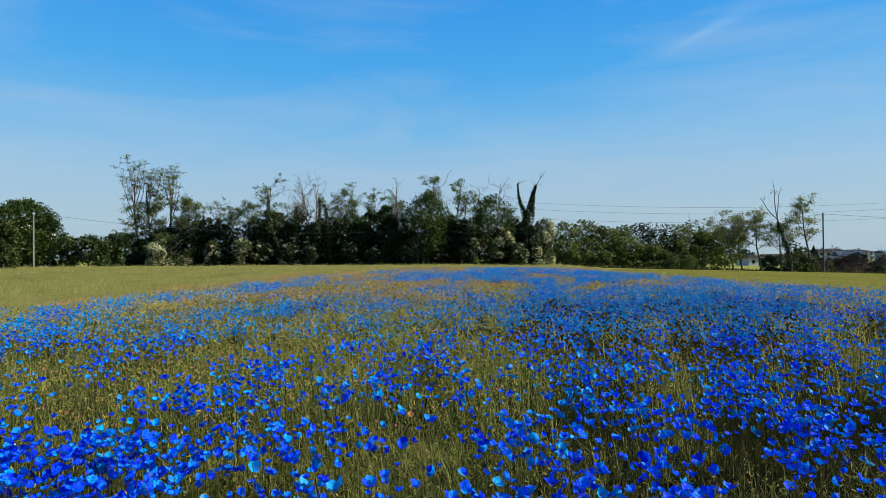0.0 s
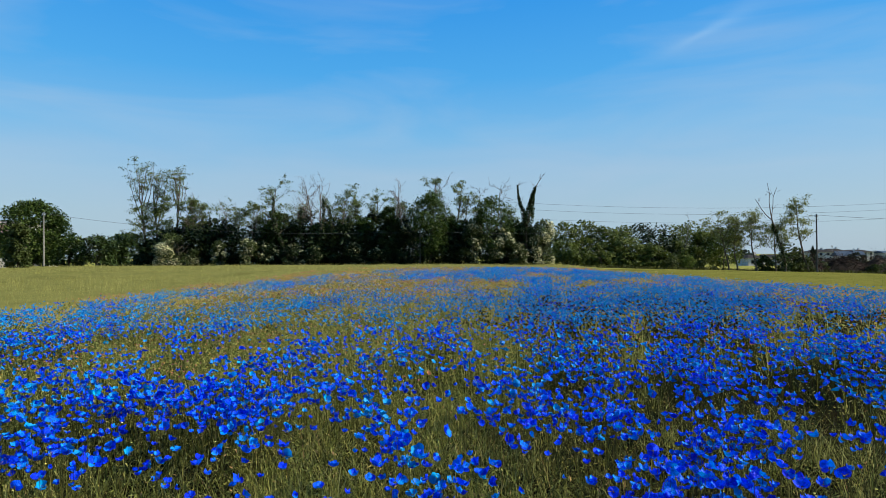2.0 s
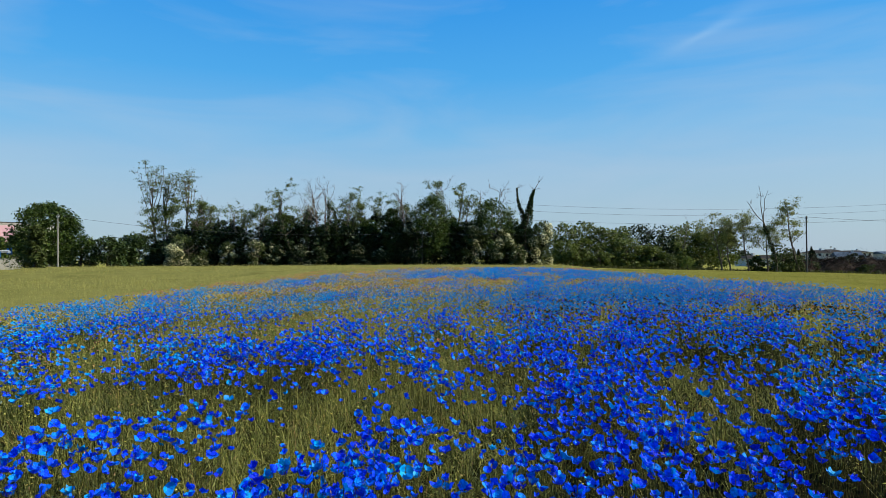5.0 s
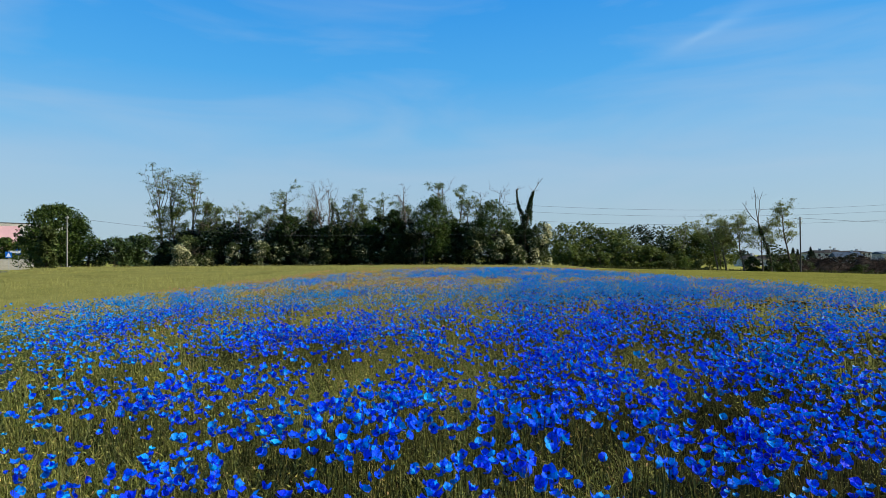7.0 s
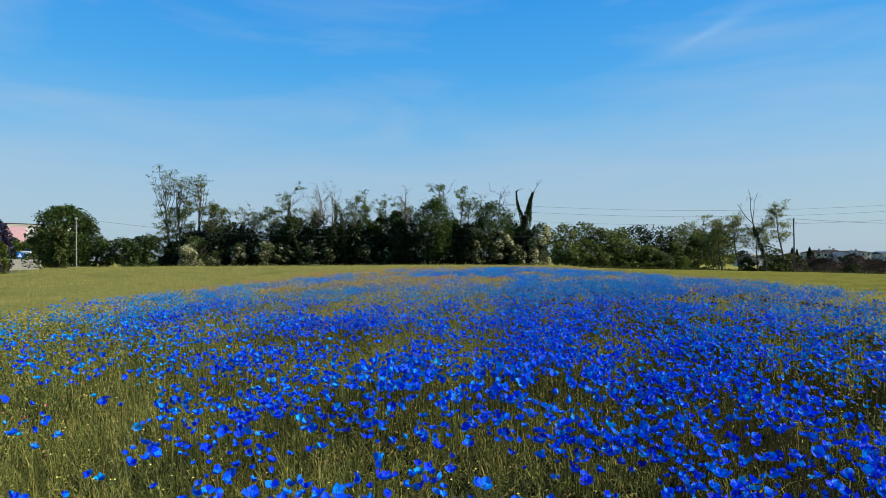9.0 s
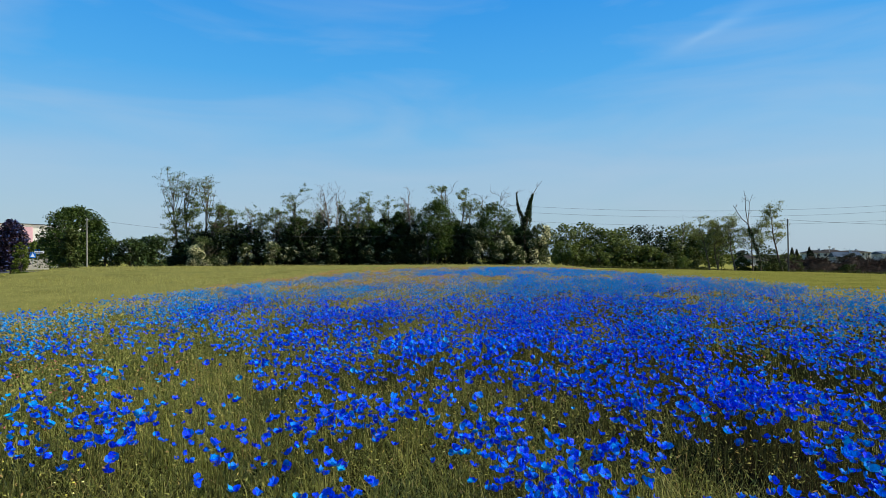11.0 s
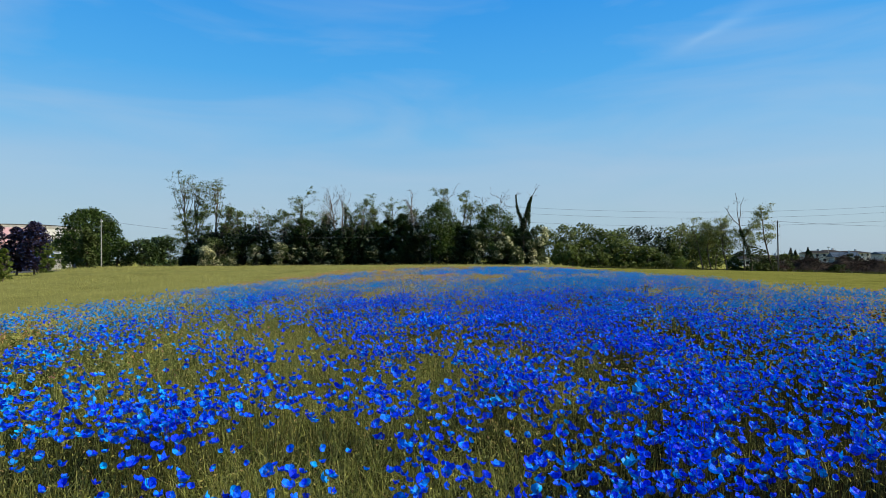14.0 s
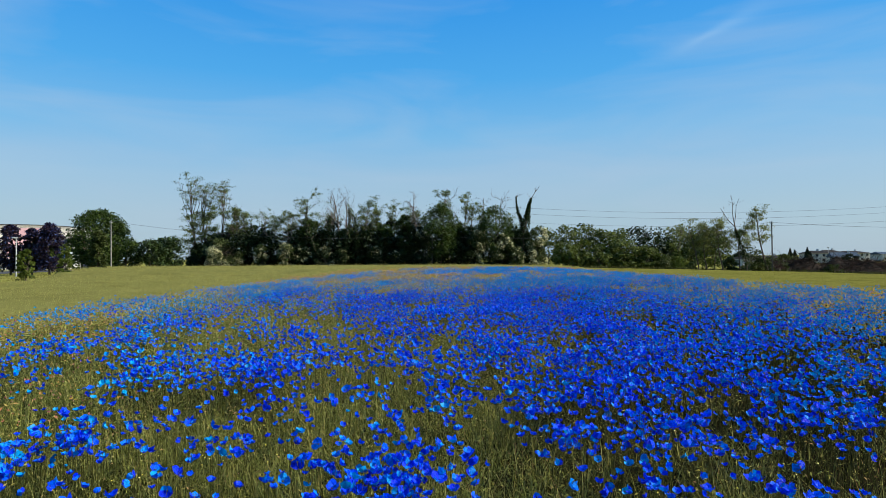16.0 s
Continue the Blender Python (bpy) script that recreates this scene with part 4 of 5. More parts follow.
def wander(r, start, way, length, steps, bend, lift=0.0):
    """A crooked path."""
    p, d = np.array(start, float), np.array(way, float)
    pts = [p.copy()]
    for _ in range(steps):
        d = d + r.normal(0, bend, 3) + [0, 0, lift]
        d /= np.linalg.norm(d)
        p = p + d * length / steps
        pts.append(p.copy())
    return np.array(pts)


def boughs(r, height, width, girth, clear=0.3, limbs=9, subs=4, twigs=3, lean=(0, 0), rise_=0.7, bend=0.16, forks=1):
    """A trunk, its limbs, branches and twigs as paths, and the places where leaves sit."""
    paths, tips = [], []
    trunks = []
    for k in range(forks):
        way = np.array([lean[0] + r.normal(0, 0.05) + (0.16 * (k - (forks - 1) / 2)), lean[1] + r.normal(0, 0.05), 1.0])
        t = wander(r, (0.15 * k, 0, -0.1), way / np.linalg.norm(way), height * r.uniform(0.88, 0.97), 9, 0.06, 0.03)
        trunks.append(t)
        paths.append((t, girth * np.linspace(1, 0.12, len(t)) ** 0.9 + 0.012))
    for t in trunks:
        for i in range(limbs):
            s = clear + (0.98 - clear) * (i + r.random()) / limbs
            k = s * (len(t) - 1)
            p = t[int(k)] + (t[min(int(k) + 1, len(t) - 1)] - t[int(k)]) * (k % 1)
            a = i * 2.4 + r.normal(0, 0.5)
            way = np.array([math.cos(a), math.sin(a), rise_ * r.uniform(0.6, 1.5)])
            reach_ = width * 0.5 * r.uniform(0.65, 1.1) * (1.15 - 0.75 * max(0, s - 0.45))
            b = wander(r, p, way / np.linalg.norm(way), reach_ * 1.2, 5, bend, 0.05)
            g0 = girth * 0.42 * (1.1 - 0.8 * s) + 0.014
            paths.append((b, np.linspace(g0, 0.014, len(b))))
            tips.append(b[-1])
            for j in range(subs):
                q = b[1 + (j * 3 + i) % (len(b) - 1)]
                way2 = (b[-1] - b[0]) / (np.linalg.norm(b[-1] - b[0]) + 1e-6) + r.normal(0, 0.6, 3) + [0, 0, 0.25]
                c = wander(r, q, way2 / np.linalg.norm(way2), reach_ * r.uniform(0.35, 0.7), 4, bend * 1.2, 0.03)
                paths.append((c, np.linspace(g0 * 0.45 + 0.006, 0.009, len(c))))
                tips.append(c[-1])
                tips.append(c[2])
                for _ in range(twigs):
                    q2 = c[r.integers(1, len(c))]
                    way3 = r.normal(0, 0.6, 3) + way2 / np.linalg.norm(way2) + [0, 0, 0.2]
                    e = wander(r, q2, way3 / np.linalg.norm(way3), reach_ * r.uniform(0.15, 0.35), 2, bend, 0.0)
                    paths.append((e, np.array([0.011, 0.009, 0.006])))
                    tips.append(e[-1])
    return paths, np.array(tips), trunks


def wood(paths, name, parent, material, label=""):
    thick = [p for p in paths if p[1][0] > 0.05]
    fine = [p for p in paths if p[1][0] <= 0.05]
    pieces = [tubes(thick, 7)] if thick else []
    if fine:
        pieces.append(tubes(fine, 3))
    v, f = joined(pieces)
    return part(name, raw_mesh(name, v, f, material, smooth=True), material, parent, label)


def leaves(at, r, size, name, parent, material, flat=0.9, label="", shape=DIAMOND):
    n = len(at)
    rot = turns(r.uniform(0, 6.28, n), np.abs(r.normal(0, flat, n)), r.uniform(0, 6.28, n))
    v, f = strewn(shape[0], shape[1], at, rot, r.uniform(size[0], size[1], n))
    return part(name, raw_mesh(name, v, [f], material), material, parent, label)


def clumps(r, height, width, low, count, per, lump=0.3, depth=1.0):
    """Leaf places: balls of foliage set unevenly round a crown, with gaps between them."""
    a = r.uniform(0, 6.28, count)
    u = r.uniform(-0.95, 1, count)
    rad = np.sqrt(1 - (np.maximum(u, 0) if low < 0.03 * height else u) ** 2) * r.uniform(0.55, 1.0, count)
    half = (height - low) / 2
    c = np.stack([np.cos(a) * rad * width / 2 * 0.85, np.sin(a) * rad * width / 2 * 0.85 * depth, low + half + u * half * 0.9], -1)
    ball = lump * min(width, height - low) * r.uniform(0.45, 1.0, count)
    k = np.repeat(np.arange(count), per)
    d = r.normal(0, 1, (len(k), 3))
    d /= np.linalg.norm(d, axis=1, keepdims=True)
    p = c[k] + d * (ball[k] * r.uniform(0.35, 1.0, len(k)) ** 0.6)[:, None] * [1, 1, 0.75]
    p = p[p[:, 2] > 0.05]
    return p, c, ball


def robinia(x, y, height, width, seed, group, label, material=ROBINIA_LEAF, lean=(0, 0), clear=0.3, density=1.0, size=(0.10, 0.24)):
    r = np.random.default_rng(seed)
    tree = thing("robinia_tree", x, y, float(rise(x, y)), label, "tree", group)
    paths, tips, _ = boughs(r, height, width, 0.05 + 0.008 * height, clear, limbs=12, subs=4, twigs=2, lean=lean)
    wood(paths, "trunk", tree, BARK)
    sprays = np.flatnonzero(r.random(len(tips)) < 0.52)
    k = np.repeat(sprays, np.maximum(2, (density * r.uniform(12, 42, len(sprays))).astype(int)))
    at = tips[k] + r.normal(0, 1, (len(k), 3)) * r.uniform(0.14, 0.34, len(tips))[k][:, None] * [1, 1, 0.55]
    leaves(at, r, size, "crown", tree, material)
    return tree


def tall_robinia(x, y, height, width, sway, seed):
    """A tall robinia: a bare stem that opens into a fan of steep limbs, with leaf sprays at their ends alone."""
    r = np.random.default_rng(seed)
    tree = thing("robinia_tree", x, y, float(rise(x, y)), "tall thin robinia with sparse pale green leaves", "tree", "tall robinias in the belt")
    girth = 0.05 + 0.009 * height
    stem = wander(r, (0, 0, -0.1), (0.03 * sway, 0, 1.0), height * 0.8, 9, 0.05, 0.04)
    paths, tips = [(stem, girth * np.linspace(1, 0.25, len(stem)))], []
    for i in range(9):
        s = 0.50 + 0.48 * (i + r.random()) / 9
        k = s * (len(stem) - 1)
        p = stem[int(k)] + (stem[min(int(k) + 1, len(stem) - 1)] - stem[int(k)]) * (k % 1)
        out = 1.0 - 0.75 * (s - 0.5) / 0.48
        a = i * 2.4 + r.normal(0, 0.3)
        end = np.array([sway + math.cos(a) * width * 0.5 * out, math.sin(a) * width * 0.45 * out, height * (0.99 - 0.13 * out * r.uniform(0.3, 1.4))])
        knee = p + (end - p) * [0.62, 0.62, 0.42]
        u = np.linspace(0, 1, 8)[:, None]
        limb = (1 - u) ** 2 * p + 2 * u * (1 - u) * knee + u ** 2 * end + r.normal(0, 0.09, (8, 3)) * u
        paths.append((limb, np.linspace(girth * 0.36, 0.014, 8)))
        tips.append(limb[-1])
        for j in range(7):
            q = limb[2 + (j * 2 + i) % 6]
            way = (end - p) / np.linalg.norm(end - p) + r.normal(0, 0.75, 3)
            c = wander(r, q, way / np.linalg.norm(way), r.uniform(0.6, 1.5), 4, 0.2, 0.06)
            paths.append((c, np.linspace(0.026, 0.009, len(c))))
            tips += [c[-1], c[2]]
            for _ in range(2):
                e = wander(r, c[r.integers(1, 4)], r.normal(0, 0.7, 3) + [0, 0, 0.5], r.uniform(0.3, 0.7), 2, 0.2)
                paths.append((e, np.array([0.012, 0.009, 0.006])))
                tips.append(e[-1])
    wood(paths, "trunk", tree, BARK)
    tips = np.array(tips)
    sprays = np.flatnonzero(r.random(len(tips)) < 0.5)
    k = np.repeat(sprays, r.integers(8, 30, len(sprays)))
    at = tips[k] + r.normal(0, 1, (len(k), 3)) * r.uniform(0.12, 0.28, len(tips))[k][:, None] * [1, 1, 0.5]
    leaves(at, r, (0.10, 0.21), "crown", tree, ROBINIA_LEAF)
    return tree


def bare_tree(x, y, height, width, seed, label, group="bare trees in the belt", forks=1, clear=0.38):
    r = np.random.default_rng(seed)
    tree = thing("bare_tree", x, y, float(rise(x, y)), label, "tree", group)
    paths, tips, _ = boughs(r, height, width * 1.6, 0.045 + 0.005 * height, clear, limbs=10, subs=4, twigs=3, rise_=1.35, bend=0.2, forks=forks)
    wood(paths, "trunk", tree, DEADWOOD)
    return tree


def ivy_tree(x, y, height, width, seed):
    r = np.random.default_rng(seed)
    tree = thing("ivy_covered_tree", x, y, float(rise(x, y)), "slim dead tree wrapped in dark green ivy", "tree", "ivy trees in the belt")
    paths, tips, trunks = boughs(r, height * 1.08, width * 1.6, 0.14, 0.6, limbs=5, subs=2, twigs=1, rise_=1.3)
    wood(paths, "trunk", tree, DEADWOOD)
    coat(r, trunks, width, tree, 900)
    return tree


def coat(r, trunks, width, tree, count, start=0.0):
    """Ivy round a trunk, thinner towards the top, with bulges."""
    at = []
    for t in trunks:
        s = start + (1 - start) * r.random(count) ** 0.9
        k = np.minimum((s * (len(t) - 1)).astype(int), len(t) - 2)
        p = t[k] + (t[k + 1] - t[k]) * ((s * (len(t) - 1)) % 1)[:, None]
        a = r.uniform(0, 6.28, count)
        rad = width * 0.5 * (1.05 - 0.75 * s) * (0.75 + 0.35 * np.sin(s * 23 + seed_wave(t))) * r.uniform(0.5, 1.1, count)
        at.append(p + np.stack([np.cos(a) * rad, np.sin(a) * rad, r.normal(0, 0.1, count)], -1))
    leaves(np.concatenate(at), r, (0.16, 0.32), "ivy", tree, IVY_LEAF, label="dark glossy ivy")


def seed_wave(t):
    return float(t[3][0] * 7)


def broad_tree(x, y, height, width, seed, label, name="broadleaf_tree", material=LEAF, low=0.12, count=34, per=105, lump=0.3, group="", size=(0.22, 0.42), girth=0.16, depth=1.0, flowers=0, category="tree"):
    r = np.random.default_rng(seed)
    tree = thing(name, x, y, float(rise(x, y)), label, category, group)
    paths, tips, _ = boughs(r, height * 0.72, width * 0.55, girth, 0.25, limbs=7, subs=2, twigs=0)
    wood(paths, "trunk", tree, BARK)
    p, c, ball = clumps(r, height, width, low * height, count, per, lump, depth)
    leaves(p, r, size, "crown", tree, material)
    if flowers:
        k = r.choice(np.flatnonzero(r.random(len(c)) < 0.34), flowers)
        d = r.normal(0, 1, (flowers, 3)) + [0.5, -0.5, 0.3]
        d /= np.linalg.norm(d, axis=1, keepdims=True)
        q = c[k] + d * (ball[k] * r.uniform(0.85, 1.1, flowers))[:, None]
        q = q[q[:, 2] > 0.3]
        leaves(q, r, (0.08, 0.20), "blossoms", tree, BLOSSOM, flat=0.5, label="creamy white flower umbels", shape=UMBEL)
    return tree


ang6 = np.arange(6) * math.pi / 3
UMBEL = (np.concatenate([[[0, 0, 0.1]], np.stack([np.cos(ang6) * 0.5 * (1 + 0.2 * (np.arange(6) % 2)), np.sin(ang6) * 0.5, 0 * ang6], -1)]), [[0, i + 1, (i + 1) % 6 + 1] for i in range(6)])

for i, (x, y, h, w, sway) in enumerate(TALL):
    tall_robinia(x, y, h, w, sway, 197 + i)
for i, (x, y, h, w) in enumerate(ROBINIAS):
    robinia(x, y, h * 0.97, w, 203 + i, "robinias in the belt", "slender robinia with thin olive foliage in the belt", density=1.6 if i in (8, 9, 10, 22, 23) else 1.0, clear=0.42 if i < 8 else 0.12)
for i, (x, y, h, w) in enumerate(ROW):
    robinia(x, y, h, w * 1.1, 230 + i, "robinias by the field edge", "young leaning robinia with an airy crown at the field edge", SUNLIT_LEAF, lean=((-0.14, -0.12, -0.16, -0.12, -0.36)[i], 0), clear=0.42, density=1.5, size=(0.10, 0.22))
for i, (x, y, h, w) in enumerate(BARE):
    bare_tree(x, y, h, w, 250 + i, "leafless grey tree with upright bare branches", forks=2 if i in (3, 4) else 1)
for i, (x, y, h, w) in enumerate(IVY):
    ivy_tree(x, y, h, w, 270 + i)
for i, (x, y, h, w) in enumerate(BROAD):
    broad_tree(x, y, h, w, 290 + i, "dense dark green broadleaf tree in the belt", group="broadleaf trees in the belt", material=LEAF if i != 2 else IVY_LEAF, low=0.08, count=64, per=112, lump=0.24, size=(0.18, 0.35))
for i, (x, y, h, w) in enumerate(SCRUB):
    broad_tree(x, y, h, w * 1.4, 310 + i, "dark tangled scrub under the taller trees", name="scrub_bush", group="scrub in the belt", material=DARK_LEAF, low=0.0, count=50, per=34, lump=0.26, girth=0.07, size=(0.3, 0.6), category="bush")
for i, (x, y, h, w) in enumerate(ELDERS):
    # Some elders take the darker leaf, as if standing in the belt's shade.
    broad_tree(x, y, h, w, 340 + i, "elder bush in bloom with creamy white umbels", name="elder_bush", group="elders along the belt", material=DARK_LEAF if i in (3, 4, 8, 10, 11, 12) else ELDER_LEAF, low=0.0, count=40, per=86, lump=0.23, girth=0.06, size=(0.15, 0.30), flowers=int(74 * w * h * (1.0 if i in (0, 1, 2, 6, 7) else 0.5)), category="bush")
for i, (x, y, h, w) in enumerate(FARHEDGE):
    broad_tree(x, y, h, w * 1.5, 370 + i, "rounded green tree in the distant hedgerow", group="distant hedgerow trees", material=DARK_LEAF if i in (6, 7) else GROVE_LEAF if i % 3 == 1 else HEDGE_LEAF, low=0.0, count=50, per=38, lump=0.25, size=(0.58, 1.08), girth=0.2)
for i, (x, y, h, w) in enumerate(LEFT):
    broad_tree(x, y, h, w if i < 2 else w * 1.4, 400 + i, "large round-headed dark green tree by the road" if i == 0 else "rounded green tree in the roadside hedge", group="roadside trees", material=IVY_LEAF if i in (2, 3, 4, 5) else LEAF if i not in (1, len(LEFT) - 1) else BRIGHT_LEAF if i > 1 else ELDER_LEAF, low=0.04 if i == 0 else 0.0, count=190 if i == 0 else 56, per=105 if i == 0 else 64, lump=0.16 if i == 0 else 0.26, girth=0.22, size=(0.22, 0.42) if i == 0 else (0.27, 0.5) if y < 100 else (0.4, 0.7))
for i, (x, y, h, w) in enumerate(PURPLE):
    broad_tree(x, y, h, w * 0.85, 420 + i, "dark purple ornamental maple by the road, sunlit leaf tips coloured blue", name="purple_maple", group="purple maples", material=PURPLE_LEAF, low=0.02, count=130, per=70, lump=0.2, girth=0.1, size=(0.16, 0.32))
for i, (x, y, h, w) in enumerate(YOUNG):
    broad_tree(x, y, h, w, 430 + i, "young bright green tree at the meadow edge", name="young_tree", group="young trees by the road", material=BRIGHT_LEAF, low=0.0, count=46, per=90, lump=0.2, girth=0.05, size=(0.09, 0.19))
for i, (x, y, h, w) in enumerate(BUSH):
    broad_tree(x, y, h, w, 440 + i, "low rounded green bush at the field edge", name="bush", group="bushes by the field edge", material=BRIGHT_LEAF if i == 0 else ELDER_LEAF, low=0.0, count=22, per=60, lump=0.3, girth=0.04, flowers=60 if i == 2 else 0, category="bush")


def forked_ivy_tree():
    """The tree whose two ivy-clad stems part like a fork."""
    r = np.random.default_rng(77)
    tree = thing("ivy_covered_tree", 10.6, 75, float(rise(10.6, 75)), "forked dead tree with two horn-like ivy-clad stems", "tree", "ivy trees in the belt")
    stem = [np.array([(0, 0, -0.1), (0, 0, 2), (-0.05, 0, 4.0), (0.0, 0, 5.2)])]
    left_ = np.array([(0.0, 0, 5.2), (-0.1, 0, 6.7), (-0.3, 0, 7.6), (-0.68, 0, 8.4), (-0.9, 0, 9.4), (-1.0, 0, 10.8)])
    right_ = np.array([(0.0, 0, 5.2), (0.4, 0, 6.5), (0.62, 0, 7.6), (0.78, 0, 8.6), (0.98, 0, 9.6), (1.35, 0, 10.6), (1.95, 0, 11.6)])
    paths = [(stem[0], np.array([0.3, 0.27, 0.24, 0.22])), (left_, np.linspace(0.17, 0.03, 6)), (right_, np.linspace(0.19, 0.03, 7))]
    for base, n in ((left_[3:], 9), (right_[4:], 8)):
        for _ in range(n):
            q = base[r.integers(0, len(base))]
            way = np.array([r.normal(0, 0.6), r.normal(0, 0.4), 0.9])
            paths.append((wander(r, q, way / np.linalg.norm(way), r.uniform(0.5, 1.3), 3, 0.25), np.linspace(0.03, 0.01, 4)))
    wood(paths, "trunk", tree, DEADWOOD)
    at = []
    for t, n, w0, w1 in ((stem[0], 1500, 1.4, 1.1), (left_[:6], 1000, 0.55, 0.05), (right_[:6], 2000, 0.9, 0.09)):
        s = r.random(n)
        k = np.minimum((s * (len(t) - 1)).astype(int), len(t) - 2)
        p = t[k] + (t[k + 1] - t[k]) * ((s * (len(t) - 1)) % 1)[:, None]
        a_ = r.uniform(0, 6.28, n)
        rad = (w0 + (w1 - w0) * s) * r.uniform(0.4, 1.0, n)
        at.append(p + np.stack([np.cos(a_) * rad, np.sin(a_) * rad, r.normal(0, 0.1, n)], -1))
    leaves(np.concatenate(at), r, (0.16, 0.32), "ivy", tree, IVY_LEAF, label="dark glossy ivy")


forked_ivy_tree()


def crooked_dead_tree(x, y):
    """A dead tree whose bent stem parts into three crooked limbs."""
    r = np.random.default_rng(78)
    tree = thing("dead_tree", x, y, float(rise(x, y)), "crooked leafless dead tree with three bent limbs", "tree", "bare trees in the belt")
    fork = (-1.5, 0, 6.2)
    bent = [(np.array([(0.2, 0, -0.1), (0.05, 0, 1.6), (-0.3, 0.1, 3.0), (-0.8, 0.1, 4.4), fork]), np.linspace(0.17, 0.11, 5)),
            (np.array([fork, (-2.2, 0.2, 6.9), (-2.75, 0.2, 7.6), (-3.1, 0.3, 8.3), (-3.45, 0.3, 8.75)]), np.linspace(0.09, 0.03, 5)),
            (np.array([(-3.1, 0.3, 8.3), (-2.95, 0.2, 9.0)]), np.array([0.03, 0.015])),
            (np.array([fork, (-1.75, -0.1, 7.2), (-1.95, -0.2, 8.3), (-1.9, -0.2, 9.4), (-2.15, -0.2, 10.6)]), np.linspace(0.09, 0.03, 5)),
            (np.array([(-1.9, -0.2, 9.4), (-2.5, -0.3, 9.7)]), np.array([0.03, 0.015])),
            (np.array([fork, (-1.4, 0.2, 7.0), (-1.2, 0.3, 8.0), (-1.15, 0.3, 9.0), (-0.75, 0.2, 10.1)]), np.linspace(0.08, 0.03, 5)),
            (np.array([(-1.15, 0.3, 9.0), (-1.5, 0.3, 9.8)]), np.array([0.03, 0.015]))]
    twigs = []
    for p, _ in bent[1:]:
        for _ in range(3):
            way = np.array([r.normal(0, 0.8), r.normal(0, 0.5), 0.5])
            twigs.append((wander(r, p[r.integers(1, len(p))], way / np.linalg.norm(way), r.uniform(0.3, 0.9), 3, 0.3), np.linspace(0.018, 0.006, 4)))
    wood([(p * [1, 1, 1.06], 0.7 * q) for p, q in bent] + twigs, "trunk", tree, BARK)
    coat(r, [bent[0][0]], 1.3, tree, 900)


crooked_dead_tree(42.8, 72.5)

# ---- poles and wires ----
def utility_pole(x, y, height, material, label, r0=0.13, r1=0.09):
    z = float(rise(x, y))
    pole = thing("utility_pole", x, y, z, label, "pole", "utility poles")
    v, f = tubes([(np.array([(0, 0, -0.2), (0, 0, height * 0.5), (0, 0, height)]), np.array([r0, (r0 + r1) / 2, r1]))], 12)
    shaft = part("shaft", raw_mesh("shaft", v, [f], material, smooth=True), material, pole)
    part("pole_cap", boxed(-r1 * 1.1, -r1 * 1.1, height - 0.004, r1 * 1.1, r1 * 1.1, height + 0.05, bevel=0.015), GALV, pole)
    for k in (-1, 1):
        v, f = tubes([(np.array([(0.16 * k, 0, height - 0.25), (0.16 * k, 0, height - 0.17), (0.16 * k, 0, height - 0.08)]), np.array([0.03, 0.05, 0.025]))], 8)
        part("insulator", raw_mesh("insulator", v, [f], SIGN_WHITE, smooth=True), SIGN_WHITE, pole, "small pale insulator")
    part("bracket", boxed(-0.22, -0.03, height - 0.31, 0.22, 0.03, height - 0.25, bevel=0.008), GALV, pole)
    return z + height


def wire(name, pts, radius, label, group):
    v, f = tubes([(pts, np.full(len(pts), radius))], 4)
    ob = new(name, raw_mesh(name, v, [f], CABLE))
    tagged(ob, label, "wire", group)


def span(p, q, sag, n=24):
    t = np.linspace(0, 1, n)[:, None]
    line = np.array(p) * (1 - t) + np.array(q) * t
    line[:, 2] -= sag * 4 * (t * (1 - t))[:, 0]
    return line


top_l = utility_pole(-52.1, 74.8, 7.5, CONCRETE, "pale grey concrete utility pole at the meadow edge", 0.10, 0.075)
top_r = utility_pole(45.3, 70.0, 7.17, DARK_POLE, "slim timber utility pole, coloured dark as if backlit, at the field edge", 0.095, 0.07)
top_m = utility_pole(-3.1, 73.2, 4.9, DARK_POLE, "thin dark utility pole before the tree belt", 0.09, 0.07)
wire("phone_cable", span((-52.1, 74.8, top_l - 0.08), (-3.1, 73.2, top_m - 0.1), 1.2), 0.015, "black telephone cable slung between the poles", "telephone cables")
wire("phone_cable", span((-3.1, 73.2, top_m - 0.1), (45.3, 70.0, top_r - 0.08), 1.1), 0.015, "black telephone cable slung between the poles", "telephone cables")
wire("phone_cable", span((45.3, 70.0, top_r - 0.08), (92, 56, 6.6), 1.4), 0.015, "black telephone cable slung between the poles", "telephone cables")
utility_pole(92, 56, 7.4, DARK_POLE, "slim timber utility pole, coloured dark as if backlit, at the field edge", 0.13, 0.10)
POWER = ((13.7, 1.0), (12.0, 1.0), (9.7, 0.9))


def conductor(low, edge, x):
    return low + edge * ((x - 78) / 42) ** 2


